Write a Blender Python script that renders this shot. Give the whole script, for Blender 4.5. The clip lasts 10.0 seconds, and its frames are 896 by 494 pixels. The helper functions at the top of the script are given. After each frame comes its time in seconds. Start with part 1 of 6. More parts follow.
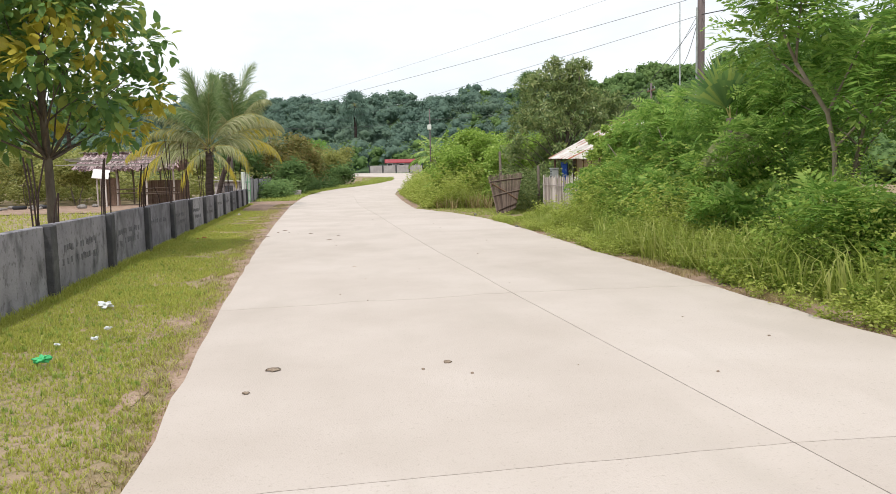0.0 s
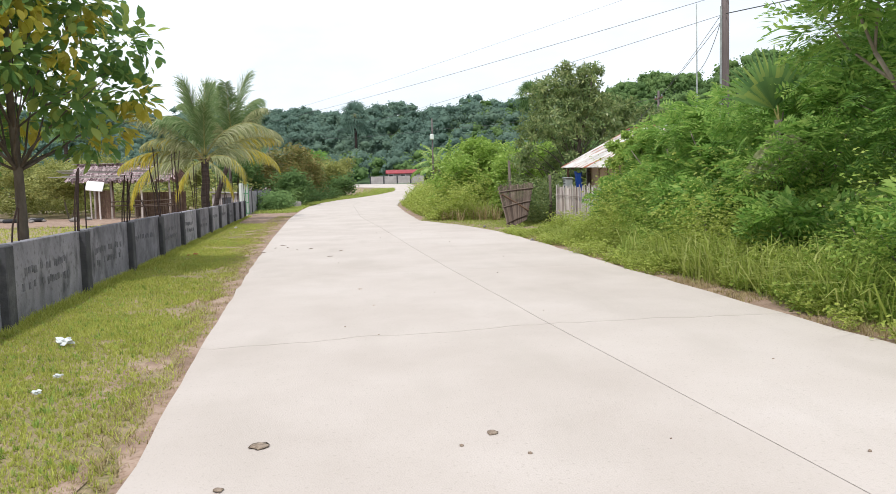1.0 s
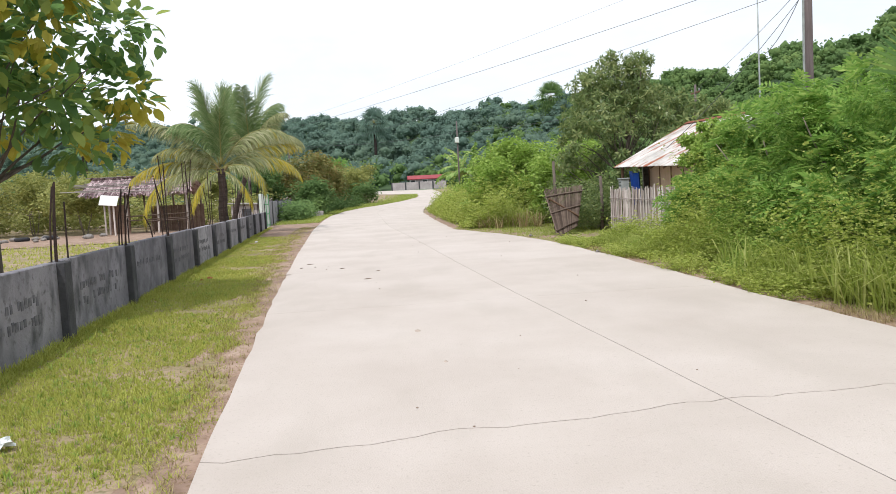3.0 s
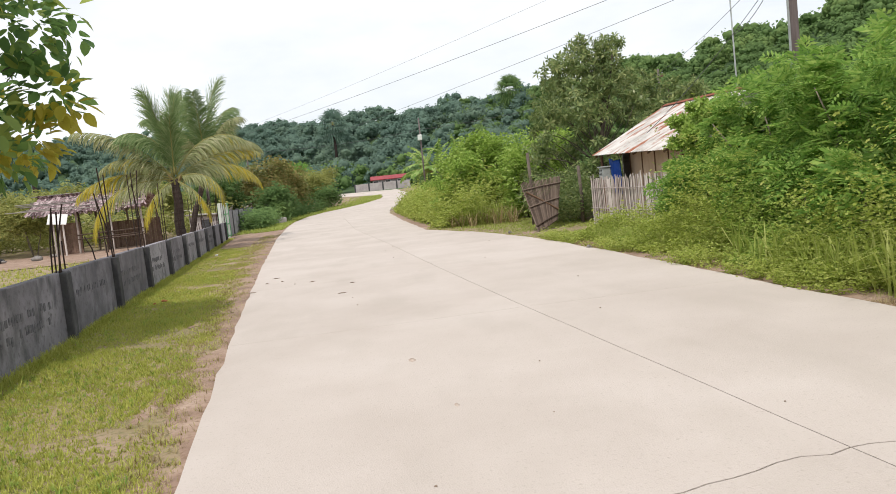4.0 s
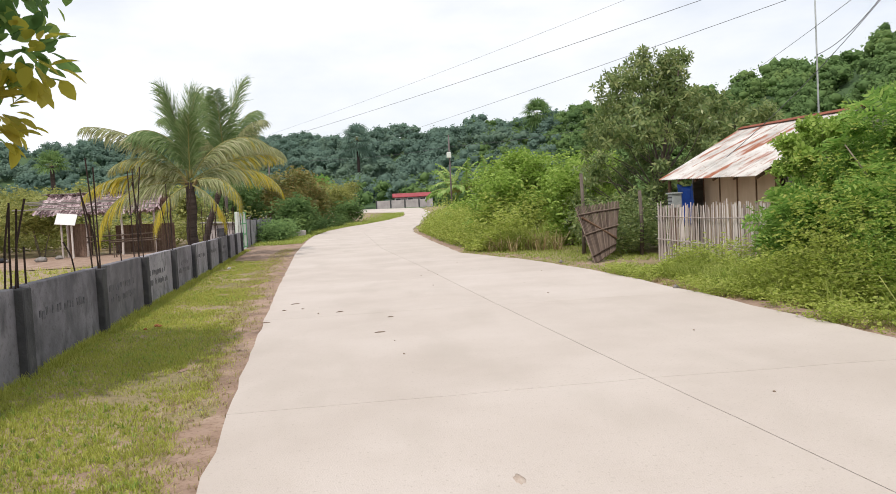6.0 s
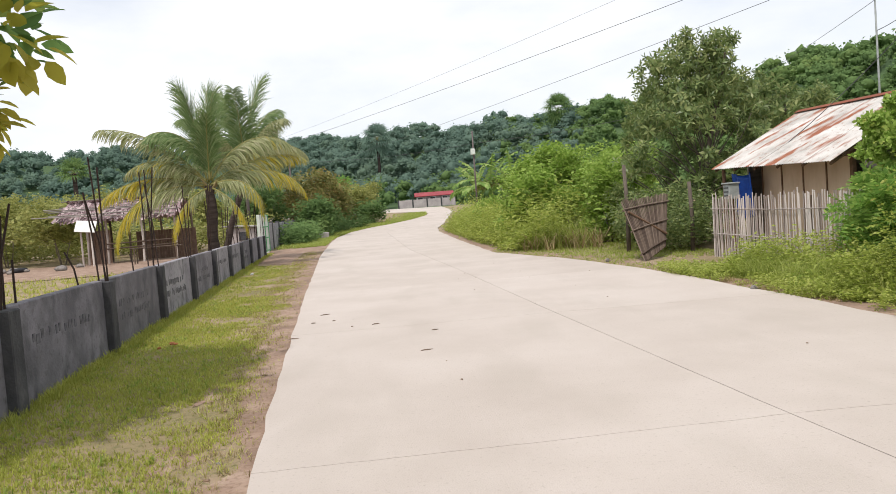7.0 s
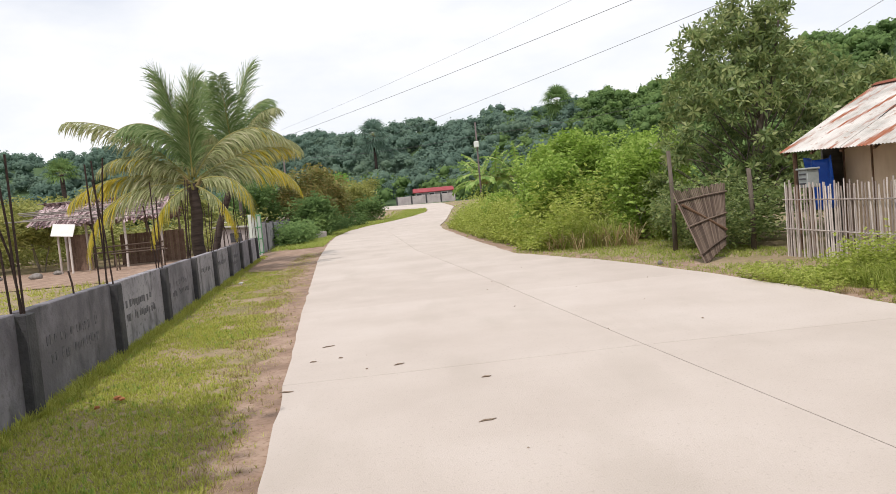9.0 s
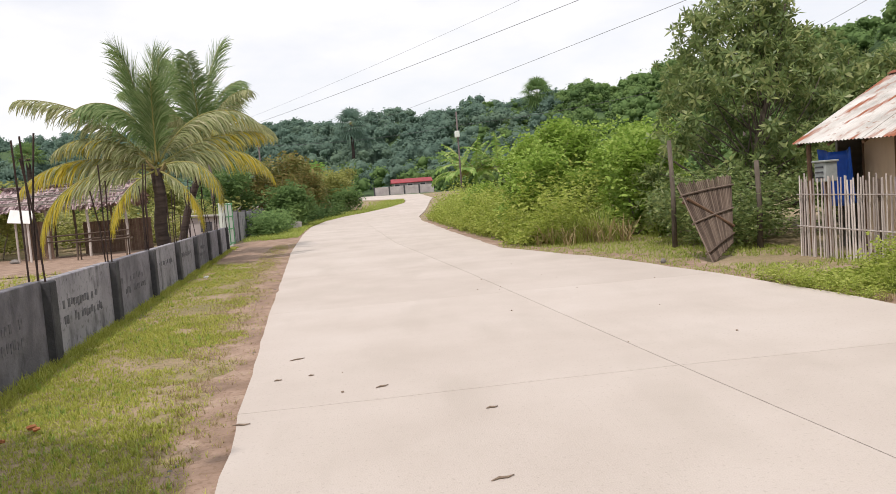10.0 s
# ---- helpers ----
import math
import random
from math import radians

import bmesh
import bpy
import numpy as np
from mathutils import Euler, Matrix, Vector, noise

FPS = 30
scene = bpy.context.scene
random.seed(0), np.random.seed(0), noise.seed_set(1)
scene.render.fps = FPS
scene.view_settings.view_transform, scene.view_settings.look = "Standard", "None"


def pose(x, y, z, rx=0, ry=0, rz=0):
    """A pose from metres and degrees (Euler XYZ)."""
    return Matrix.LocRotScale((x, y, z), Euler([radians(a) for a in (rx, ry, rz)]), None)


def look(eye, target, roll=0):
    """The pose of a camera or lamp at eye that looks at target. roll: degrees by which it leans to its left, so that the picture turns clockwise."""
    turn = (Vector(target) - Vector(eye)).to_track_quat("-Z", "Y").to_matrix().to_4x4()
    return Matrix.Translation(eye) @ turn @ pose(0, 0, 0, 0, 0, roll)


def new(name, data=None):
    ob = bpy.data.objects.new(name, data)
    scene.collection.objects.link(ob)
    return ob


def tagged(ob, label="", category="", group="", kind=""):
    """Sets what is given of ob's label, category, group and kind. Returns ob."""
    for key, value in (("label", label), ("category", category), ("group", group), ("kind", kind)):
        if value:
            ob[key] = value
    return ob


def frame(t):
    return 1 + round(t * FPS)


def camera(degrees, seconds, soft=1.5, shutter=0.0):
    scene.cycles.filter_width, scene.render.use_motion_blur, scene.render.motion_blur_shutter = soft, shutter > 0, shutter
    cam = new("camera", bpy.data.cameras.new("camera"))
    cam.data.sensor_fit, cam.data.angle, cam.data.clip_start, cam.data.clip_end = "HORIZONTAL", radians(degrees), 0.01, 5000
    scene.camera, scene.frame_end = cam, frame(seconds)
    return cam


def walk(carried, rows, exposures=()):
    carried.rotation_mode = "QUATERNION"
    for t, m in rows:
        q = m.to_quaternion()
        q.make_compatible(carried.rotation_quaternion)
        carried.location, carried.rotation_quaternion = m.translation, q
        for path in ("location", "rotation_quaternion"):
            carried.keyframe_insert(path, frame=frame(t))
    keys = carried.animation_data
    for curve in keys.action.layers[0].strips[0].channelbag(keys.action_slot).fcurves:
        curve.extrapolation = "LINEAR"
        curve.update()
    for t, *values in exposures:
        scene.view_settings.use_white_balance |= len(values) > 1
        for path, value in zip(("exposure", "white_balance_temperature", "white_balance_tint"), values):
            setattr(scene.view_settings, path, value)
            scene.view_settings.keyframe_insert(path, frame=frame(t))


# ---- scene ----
cam = camera(61.6, 10.0, soft=0.8)
METRES, EYE, TILT, LEAN, TURN = 14.0, 1.45, -2.8, 0.0, -5.4
ROWS = [
    (0.0, 0.0, 0.0, 0.0, -0.06, -2.65, 1.24),
    (0.5, -0.0107, 0.0521, 0.0027, -0.51, -1.28, 2.85),
    (1.0, -0.0181, 0.1047, 0.0046, -0.04, -1.84, 1.5),
    (1.5, -0.0337, 0.1557, 0.0077, -1.79, -2.83, 2.05),
    (2.0, -0.047, 0.2038, 0.013, -2.97, -3.5, 1.16),
    (2.5, -0.0562, 0.244, 0.0155, 2.26, -1.37, 1.67),
    (4.0, -0.0879, 0.3898, 0.0249, -1.25, -1.8, 6.11),
    (4.5, -0.0944, 0.4339, 0.0277, 1.61, 0.49, 4.81),
    (5.0, -0.1064, 0.4785, 0.0289, -1.21, 0.66, 6.14),
    (5.5, -0.1201, 0.5286, 0.0306, -0.86, -0.09, 2.83),
    (7.0, -0.1601, 0.6751, 0.0374, 1.61, -0.1, 4.21),
    (7.5, -0.1736, 0.7232, 0.0412, -3.16, -0.65, 4.86),
    (8.0, -0.1845, 0.7771, 0.0448, 0.41, 0.17, 4.63),
    (8.5, -0.1921, 0.8226, 0.0479, -4.81, 0.79, 6.11),
    (9.0, -0.2017, 0.8752, 0.0505, 1.36, -0.43, 5.16),
    (9.5, -0.2068, 0.9223, 0.0516, -3.18, -0.45, 6.78),
    (10.0, -0.2147, 0.9704, 0.0543, -0.42, -1.22, 4.44),
]
EXPOSURES = [(0, 0.05, 6400, 10), (0.5, 0.12, 6250, 10), (2.0, 0.12, 6050, 9), (2.5, 0.15, 6050, 10), (4.0, 0.0, 6450, 11), (5.5, -0.02, 6450, 12), (8.0, 0.0, 6450, 12), (10.0, -0.04, 6600, 14)]
walk(cam, [(t, pose(0, 0, EYE, TILT, LEAN, TURN) @ pose(METRES * x, METRES * y, METRES * z, 90 + pitch, roll, yaw)) for t, x, y, z, yaw, pitch, roll in ROWS], EXPOSURES)

# ---- world, sun ----
SUN_AZ, SUN_EL = math.atan2(-0.48, -0.88), radians(61)
world = bpy.data.worlds.new("sky")
scene.world = world
world.use_nodes = True
wn, wl = world.node_tree.nodes, world.node_tree.links
wn.clear()
w_out = wn.new("ShaderNodeOutputWorld")
w_mix = wn.new("ShaderNodeMixShader")
w_blue = wn.new("ShaderNodeBackground")
w_cloud = wn.new("ShaderNodeBackground")
w_sky = wn.new("ShaderNodeTexSky")
w_sky.sky_type = "NISHITA"
w_sky.sun_disc = False
w_sky.sun_elevation, w_sky.sun_rotation = SUN_EL, SUN_AZ
w_sky.air_density, w_sky.dust_density = 1.0, 2.0
w_blue.inputs["Strength"].default_value = 0.15
w_cloud.inputs["Color"].default_value = (0.96, 0.985, 1.0, 1)
w_cloud.inputs["Strength"].default_value = 1.08
w_co = wn.new("ShaderNodeTexCoord")
w_map = wn.new("ShaderNodeMapping")
w_map.inputs["Scale"].default_value = (1.0, 1.0, 2.6)
w_no = wn.new("ShaderNodeTexNoise")
w_no.inputs["Scale"].default_value = 2.2
w_no.inputs["Detail"].default_value = 7
w_no.inputs["Roughness"].default_value = 0.55
w_ramp = wn.new("ShaderNodeValToRGB")
w_ramp.color_ramp.elements[0].position, w_ramp.color_ramp.elements[0].color = 0.33, (0.62, 0.62, 0.62, 1)
w_ramp.color_ramp.elements[1].position, w_ramp.color_ramp.elements[1].color = 0.58, (1, 1, 1, 1)
wl.new(w_co.outputs["Generated"], w_map.inputs["Vector"])
wl.new(w_map.outputs["Vector"], w_no.inputs["Vector"])
wl.new(w_no.outputs["Fac"], w_ramp.inputs["Fac"])
wl.new(w_sky.outputs["Color"], w_blue.inputs["Color"])
wl.new(w_ramp.outputs["Color"], w_mix.inputs["Fac"])
wl.new(w_blue.outputs["Background"], w_mix.inputs[1])
wl.new(w_cloud.outputs["Background"], w_mix.inputs[2])
wl.new(w_mix.outputs["Shader"], w_out.inputs["Surface"])

sun = new("sun", bpy.data.lights.new("sun", "SUN"))
sun.data.energy, sun.data.angle, sun.data.color = 2.45, radians(1.2), (1.0, 0.94, 0.87)
sun_dir = Vector((math.sin(SUN_AZ) * math.cos(SUN_EL), math.cos(SUN_AZ) * math.cos(SUN_EL), math.sin(SUN_EL)))
sun.matrix_world = look(sun_dir * 60, (0, 0, 0))

# ---- materials ----


def surface(name, stops, scale=4.0, detail=8.0, rough=0.8, bump=0.3, bump_scale=60.0, metal=0.0, fine=None, island=0.0, random_ob=0.0, stretch=(1, 1, 1), see_through=0.0, spec=0.3, big=None):
    """A node material: colour stops over noise, a second fine speckle, bump, and shifts from piece to piece."""
    m = bpy.data.materials.new(name)
    m.use_nodes = True
    nt = m.node_tree
    N, L = nt.nodes, nt.links
    bsdf = N["Principled BSDF"]
    bsdf.inputs["Roughness"].default_value = rough
    bsdf.inputs["Metallic"].default_value = metal
    bsdf.inputs["Specular IOR Level"].default_value = spec
    co = N.new("ShaderNodeTexCoord")
    mp = N.new("ShaderNodeMapping")
    mp.inputs["Scale"].default_value = stretch
    L.new(co.outputs["Object"], mp.inputs["Vector"])
    no = N.new("ShaderNodeTexNoise")
    no.inputs["Scale"].default_value, no.inputs["Detail"].default_value = scale, detail
    no.inputs["Roughness"].default_value = 0.6
    L.new(mp.outputs["Vector"], no.inputs["Vector"])
    fac = no.outputs["Fac"]
    if island or random_ob:
        src = N.new("ShaderNodeNewGeometry").outputs["Random Per Island"] if island else N.new("ShaderNodeObjectInfo").outputs["Random"]
        k = island or random_ob
        mx = N.new("ShaderNodeMix")
        mx.inputs["Factor"].default_value = k
        L.new(fac, mx.inputs["A"])
        L.new(src, mx.inputs["B"])
        fac = mx.outputs["Result"]
    ramp = N.new("ShaderNodeValToRGB")
    cr = ramp.color_ramp
    while len(cr.elements) < len(stops):
        cr.elements.new(0.5)
    for e, (p, c) in zip(cr.elements, stops):
        e.position, e.color = p, (*c, 1)
    L.new(fac, ramp.inputs["Fac"])
    col = ramp.outputs["Color"]
    if fine:
        f_scale, f_col, lo, hi = fine
        fn = N.new("ShaderNodeTexNoise")
        fn.inputs["Scale"].default_value, fn.inputs["Detail"].default_value = f_scale, 6
        L.new(mp.outputs["Vector"], fn.inputs["Vector"])
        rg = N.new("ShaderNodeMapRange")
        rg.inputs["From Min"].default_value, rg.inputs["From Max"].default_value = lo, hi
        L.new(fn.outputs["Fac"], rg.inputs["Value"])
        mc = N.new("ShaderNodeMix")
        mc.data_type = "RGBA"
        L.new(rg.outputs["Result"], mc.inputs["Factor"])
        L.new(col, mc.inputs["A"])
        mc.inputs["B"].default_value = (*f_col, 1)
        col = mc.outputs["Result"]
    if big:
        b_scale, b_col, lo, hi, b_stretch = big
        bm_ = N.new("ShaderNodeMapping")
        bm_.inputs["Scale"].default_value = b_stretch
        L.new(co.outputs["Object"], bm_.inputs["Vector"])
        bn = N.new("ShaderNodeTexNoise")
        bn.inputs["Scale"].default_value, bn.inputs["Detail"].default_value = b_scale, 5
        L.new(bm_.outputs["Vector"], bn.inputs["Vector"])
        rg = N.new("ShaderNodeMapRange")
        rg.inputs["From Min"].default_value, rg.inputs["From Max"].default_value = lo, hi
        L.new(bn.outputs["Fac"], rg.inputs["Value"])
        mc = N.new("ShaderNodeMix")
        mc.data_type = "RGBA"
        L.new(rg.outputs["Result"], mc.inputs["Factor"])
        L.new(col, mc.inputs["A"])
        mc.inputs["B"].default_value = (*b_col, 1)
        col = mc.outputs["Result"]
    L.new(col, bsdf.inputs["Base Color"])
    if bump:
        bno = N.new("ShaderNodeTexNoise")
        bno.inputs["Scale"].default_value, bno.inputs["Detail"].default_value = bump_scale, 6
        L.new(mp.outputs["Vector"], bno.inputs["Vector"])
        bp = N.new("ShaderNodeBump")
        bp.inputs["Strength"].default_value, bp.inputs["Distance"].default_value = bump, 0.02
        L.new(bno.outputs["Fac"], bp.inputs["Height"])
        L.new(bp.outputs["Normal"], bsdf.inputs["Normal"])
    if see_through:
        tr = N.new("ShaderNodeBsdfTranslucent")
        L.new(col, tr.inputs["Color"])
        ms = N.new("ShaderNodeMixShader")
        ms.inputs["Fac"].default_value = see_through
        L.new(bsdf.outputs["BSDF"], ms.inputs[1])
        L.new(tr.outputs["BSDF"], ms.inputs[2])
        L.new(ms.outputs["Shader"], N["Material Output"].inputs["Surface"])
    return m


def leafy(name, a, b, c, rough=0.6, through_=0.35, far=0.6, island=0.6, spec=0.22):
    return surface(name, [(0.15, a), (0.5, b), (0.85, c)], scale=far, detail=3, rough=rough, bump=0, island=island, see_through=through_, spec=spec)


M_CONCRETE = surface("road_concrete", [(0.3, (0.47, 0.41, 0.362)), (0.55, (0.53, 0.468, 0.42)), (0.75, (0.57, 0.51, 0.465))], scale=0.55, rough=0.9, bump=0.25, bump_scale=90,
                     fine=(38.0, (0.37, 0.32, 0.275), 0.58, 0.85), random_ob=0.12, big=(1.0, (0.43, 0.38, 0.33), 0.52, 0.95, (1.3, 0.42, 1)))
M_WALL = surface("wall_plaster", [(0.3, (0.135, 0.127, 0.143)), (0.48, (0.245, 0.232, 0.255)), (0.72, (0.365, 0.348, 0.375))], scale=1.6, rough=0.92, bump=0.4, bump_scale=35,
                 fine=(14.0, (0.12, 0.115, 0.12), 0.55, 0.75), random_ob=0.32, big=(2.2, (0.085, 0.083, 0.09), 0.52, 0.72, (1.4, 1.4, 0.8)))
M_POST = surface("post_concrete", [(0.3, (0.045, 0.045, 0.05)), (0.6, (0.09, 0.088, 0.092)), (0.8, (0.16, 0.155, 0.155))], scale=3.0, rough=0.95, bump=0.5, bump_scale=30)
M_PAINT_DARK = surface("dark_paint", [(0.3, (0.075, 0.072, 0.082)), (0.6, (0.17, 0.163, 0.178))], scale=14, rough=0.9, bump=0.1)
M_REBAR = surface("rusty_bar", [(0.3, (0.022, 0.016, 0.015)), (0.7, (0.06, 0.035, 0.028))], scale=20, rough=0.85, bump=0.3)
M_GROUND = surface("soil", [(0.30, (0.195, 0.175, 0.078)), (0.44, (0.27, 0.215, 0.118)), (0.58, (0.345, 0.255, 0.177)), (0.75, (0.41, 0.315, 0.23))], scale=0.8, rough=0.95, bump=0.6, bump_scale=22,
                   fine=(16.0, (0.13, 0.13, 0.045), 0.5, 0.75))
M_HILL = surface("undergrowth", [(0.3, (0.045, 0.08, 0.035)), (0.6, (0.075, 0.125, 0.05)), (0.8, (0.11, 0.16, 0.06))], scale=0.3, rough=0.95, bump=0.6, bump_scale=3)
M_DIRT = surface("dry_earth", [(0.3, (0.20, 0.135, 0.098)), (0.52, (0.325, 0.225, 0.168)), (0.72, (0.44, 0.33, 0.255))], scale=2.0, rough=0.97, bump=0.7, bump_scale=18,
                 fine=(24.0, (0.20, 0.13, 0.08), 0.52, 0.75))
M_DROP = surface("dung", [(0.3, (0.17, 0.125, 0.09)), (0.7, (0.38, 0.30, 0.23))], scale=30, rough=0.95, bump=0.6)
M_STAIN = surface("earth_stain", [(0.3, (0.36, 0.275, 0.215)), (0.7, (0.50, 0.42, 0.36))], scale=9, rough=0.95, bump=0.3)
M_BARK = surface("bark", [(0.3, (0.07, 0.055, 0.045)), (0.6, (0.15, 0.125, 0.10)), (0.8, (0.24, 0.21, 0.18))], scale=6, rough=0.95, bump=0.8, bump_scale=25, stretch=(1, 1, 0.3))
M_BARK_PALE = surface("pale_bark", [(0.3, (0.16, 0.13, 0.10)), (0.7, (0.34, 0.29, 0.23))], scale=7, rough=0.9, bump=0.5, bump_scale=25, stretch=(1, 1, 0.3))
M_PALM_BARK = surface("palm_bark", [(0.3, (0.035, 0.026, 0.024)), (0.7, (0.10, 0.075, 0.066))], scale=5, rough=0.95, bump=0.8, bump_scale=14, stretch=(0.4, 0.4, 2.5))
M_TEAK = leafy("teak_leaf", (0.105, 0.21, 0.075), (0.20, 0.335, 0.10), (0.42, 0.48, 0.12), through_=0.6)
M_TEAK_OLD = leafy("yellowing_leaf", (0.38, 0.37, 0.05), (0.52, 0.46, 0.07), (0.62, 0.54, 0.12), through_=0.55)
M_FEATHER = leafy("feathery_leaf", (0.135, 0.265, 0.055), (0.26, 0.43, 0.09), (0.46, 0.585, 0.16), through_=0.5)
M_FEATHER_PALE = leafy("feathery_leaf_pale", (0.18, 0.29, 0.05), (0.32, 0.46, 0.09), (0.47, 0.58, 0.16), through_=0.42)
M_FEATHER_DARK = leafy("feathery_leaf_deep", (0.12, 0.24, 0.055), (0.21, 0.38, 0.08), (0.34, 0.49, 0.11), through_=0.45)
M_MANGO = leafy("broad_leaf", (0.125, 0.185, 0.07), (0.22, 0.295, 0.10), (0.40, 0.43, 0.18), rough=0.38, through_=0.42, spec=0.35)
M_HERB = leafy("herb_leaf", (0.17, 0.27, 0.05), (0.31, 0.43, 0.08), (0.48, 0.54, 0.15), through_=0.42)
M_HERB_YELLOW = leafy("pale_herb_leaf", (0.22, 0.29, 0.05), (0.39, 0.46, 0.09), (0.54, 0.56, 0.18), through_=0.45)
M_GRASS = leafy("lawn_grass", (0.25, 0.285, 0.05), (0.425, 0.45, 0.09), (0.62, 0.61, 0.17), through_=0.35, far=1.1, island=0.38)
M_GRASS_DRY = leafy("dry_grass", (0.26, 0.20, 0.09), (0.38, 0.30, 0.15), (0.48, 0.40, 0.22), through_=0.3)
M_TALL = leafy("tall_grass", (0.21, 0.28, 0.05), (0.36, 0.43, 0.09), (0.52, 0.54, 0.19), through_=0.45)
M_COCO = leafy("coconut_leaf", (0.20, 0.235, 0.10), (0.345, 0.375, 0.175), (0.56, 0.54, 0.35), through_=0.4)
M_COCO_NEW = leafy("coconut_leaf_fresh", (0.12, 0.205, 0.075), (0.215, 0.31, 0.12), (0.42, 0.48, 0.25), through_=0.4)
M_COCO_OLD = leafy("coconut_leaf_yellow", (0.36, 0.33, 0.04), (0.58, 0.47, 0.05), (0.66, 0.55, 0.12), through_=0.5)
M_COCO_RIB = surface("coconut_rib", [(0.3, (0.20, 0.21, 0.06)), (0.7, (0.36, 0.32, 0.12))], scale=5, rough=0.6, bump=0.1)
M_BANANA = leafy("banana_leaf", (0.13, 0.24, 0.05), (0.23, 0.37, 0.09), (0.36, 0.48, 0.16), through_=0.4)
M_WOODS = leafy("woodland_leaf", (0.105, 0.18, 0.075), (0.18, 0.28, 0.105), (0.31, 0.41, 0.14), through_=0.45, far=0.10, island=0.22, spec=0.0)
# far hill leaves: distance haze put into the colour, paler and bluer
M_WOODS_HAZED = leafy("far_woodland_leaf_hazed", (0.135, 0.215, 0.18), (0.19, 0.28, 0.22), (0.27, 0.36, 0.245), through_=0.5, far=0.06, island=0.15, spec=0.0)
M_OLIVE = leafy("olive_leaf", (0.20, 0.23, 0.07), (0.34, 0.36, 0.11), (0.48, 0.46, 0.17), through_=0.4)
M_BROWNISH = leafy("reddish_leaf", (0.16, 0.19, 0.06), (0.27, 0.27, 0.09), (0.42, 0.30, 0.13), through_=0.35)
M_ROOF = surface("galvanised_sheet", [(0.36, (0.42, 0.40, 0.37)), (0.52, (0.58, 0.555, 0.52)), (0.7, (0.68, 0.66, 0.63))], scale=1.4, rough=0.55, bump=0.1, metal=0.15,
                 fine=(9.0, (0.30, 0.17, 0.11), 0.60, 0.75), big=(1.3, (0.31, 0.11, 0.055), 0.515, 0.62, (0.55, 2.2, 0.55)))
M_RUST = surface("rusted_sheet", [(0.3, (0.17, 0.05, 0.03)), (0.7, (0.30, 0.10, 0.055))], scale=6, rough=0.85, bump=0.3)
M_PLY = surface("plywood_tan", [(0.3, (0.50, 0.365, 0.25)), (0.55, (0.62, 0.475, 0.34)), (0.75, (0.68, 0.545, 0.41))], scale=2.5, rough=0.85, bump=0.2, random_ob=0.2, stretch=(1, 1, 0.35))
M_BATTEN = surface("batten_brown", [(0.3, (0.11, 0.065, 0.04)), (0.7, (0.23, 0.14, 0.09))], scale=8, rough=0.85, bump=0.3)
M_PLANK = surface("weathered_plank", [(0.3, (0.17, 0.155, 0.14)), (0.6, (0.30, 0.28, 0.25)), (0.8, (0.40, 0.375, 0.34))], scale=4, rough=0.9, bump=0.5, random_ob=0.3, stretch=(0.3, 0.3, 3))
M_BAMBOO = surface("weathered_bamboo", [(0.25, (0.30, 0.25, 0.225)), (0.5, (0.54, 0.48, 0.44)), (0.8, (0.72, 0.66, 0.62))], scale=5, rough=0.75, bump=0.3, random_ob=0.55, stretch=(1, 1, 0.4))
M_BAMBOO_DARK = surface("old_bamboo", [(0.25, (0.075, 0.052, 0.04)), (0.5, (0.13, 0.095, 0.072)), (0.8, (0.21, 0.16, 0.125))], scale=5, rough=0.85, bump=0.3, random_ob=0.5, stretch=(1, 1, 0.4))
M_TARP = surface("blue_tarp", [(0.3, (0.006, 0.055, 0.34)), (0.7, (0.012, 0.10, 0.52))], scale=4, rough=0.45, bump=0.3, bump_scale=12)
M_BOX = surface("grey_enamel", [(0.3, (0.24, 0.26, 0.25)), (0.7, (0.40, 0.43, 0.42))], scale=5, rough=0.5, bump=0.1)
M_DARK_METAL = surface("dark_metal", [(0.3, (0.04, 0.04, 0.045)), (0.7, (0.09, 0.09, 0.10))], scale=8, rough=0.5, bump=0.1)
M_POLE = surface("pole_wood", [(0.3, (0.09, 0.07, 0.068)), (0.7, (0.20, 0.165, 0.16))], scale=4, rough=0.9, bump=0.5, stretch=(2, 2, 0.2))
M_WIRE = surface("cable", [(0.3, (0.06, 0.06, 0.065)), (0.7, (0.11, 0.11, 0.115))], scale=4, rough=0.6, bump=0)
M_THATCH = surface("palm_thatch", [(0.25, (0.13, 0.08, 0.085)), (0.5, (0.35, 0.25, 0.255)), (0.8, (0.60, 0.49, 0.49))], scale=3, rough=0.95, bump=0.8, bump_scale=14, island=0.5)
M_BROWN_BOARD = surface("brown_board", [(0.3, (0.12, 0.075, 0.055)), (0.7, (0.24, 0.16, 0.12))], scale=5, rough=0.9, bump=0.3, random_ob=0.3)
M_WHITE = surface("white_board", [(0.3, (0.70, 0.70, 0.68)), (0.7, (0.80, 0.80, 0.79))], scale=4, rough=0.6, bump=0.05)
M_GREEN = surface("green_paint", [(0.3, (0.10, 0.34, 0.15)), (0.7, (0.17, 0.46, 0.23))], scale=6, rough=0.6, bump=0.1)
M_PALE_PAINT = surface("pale_paint", [(0.3, (0.55, 0.60, 0.55)), (0.7, (0.72, 0.76, 0.72))], scale=4, rough=0.65, bump=0.1)
M_RED_ROOF = surface("red_roof", [(0.3, (0.22, 0.028, 0.034)), (0.7, (0.36, 0.05, 0.06))], scale=2, rough=0.6, bump=0.1)
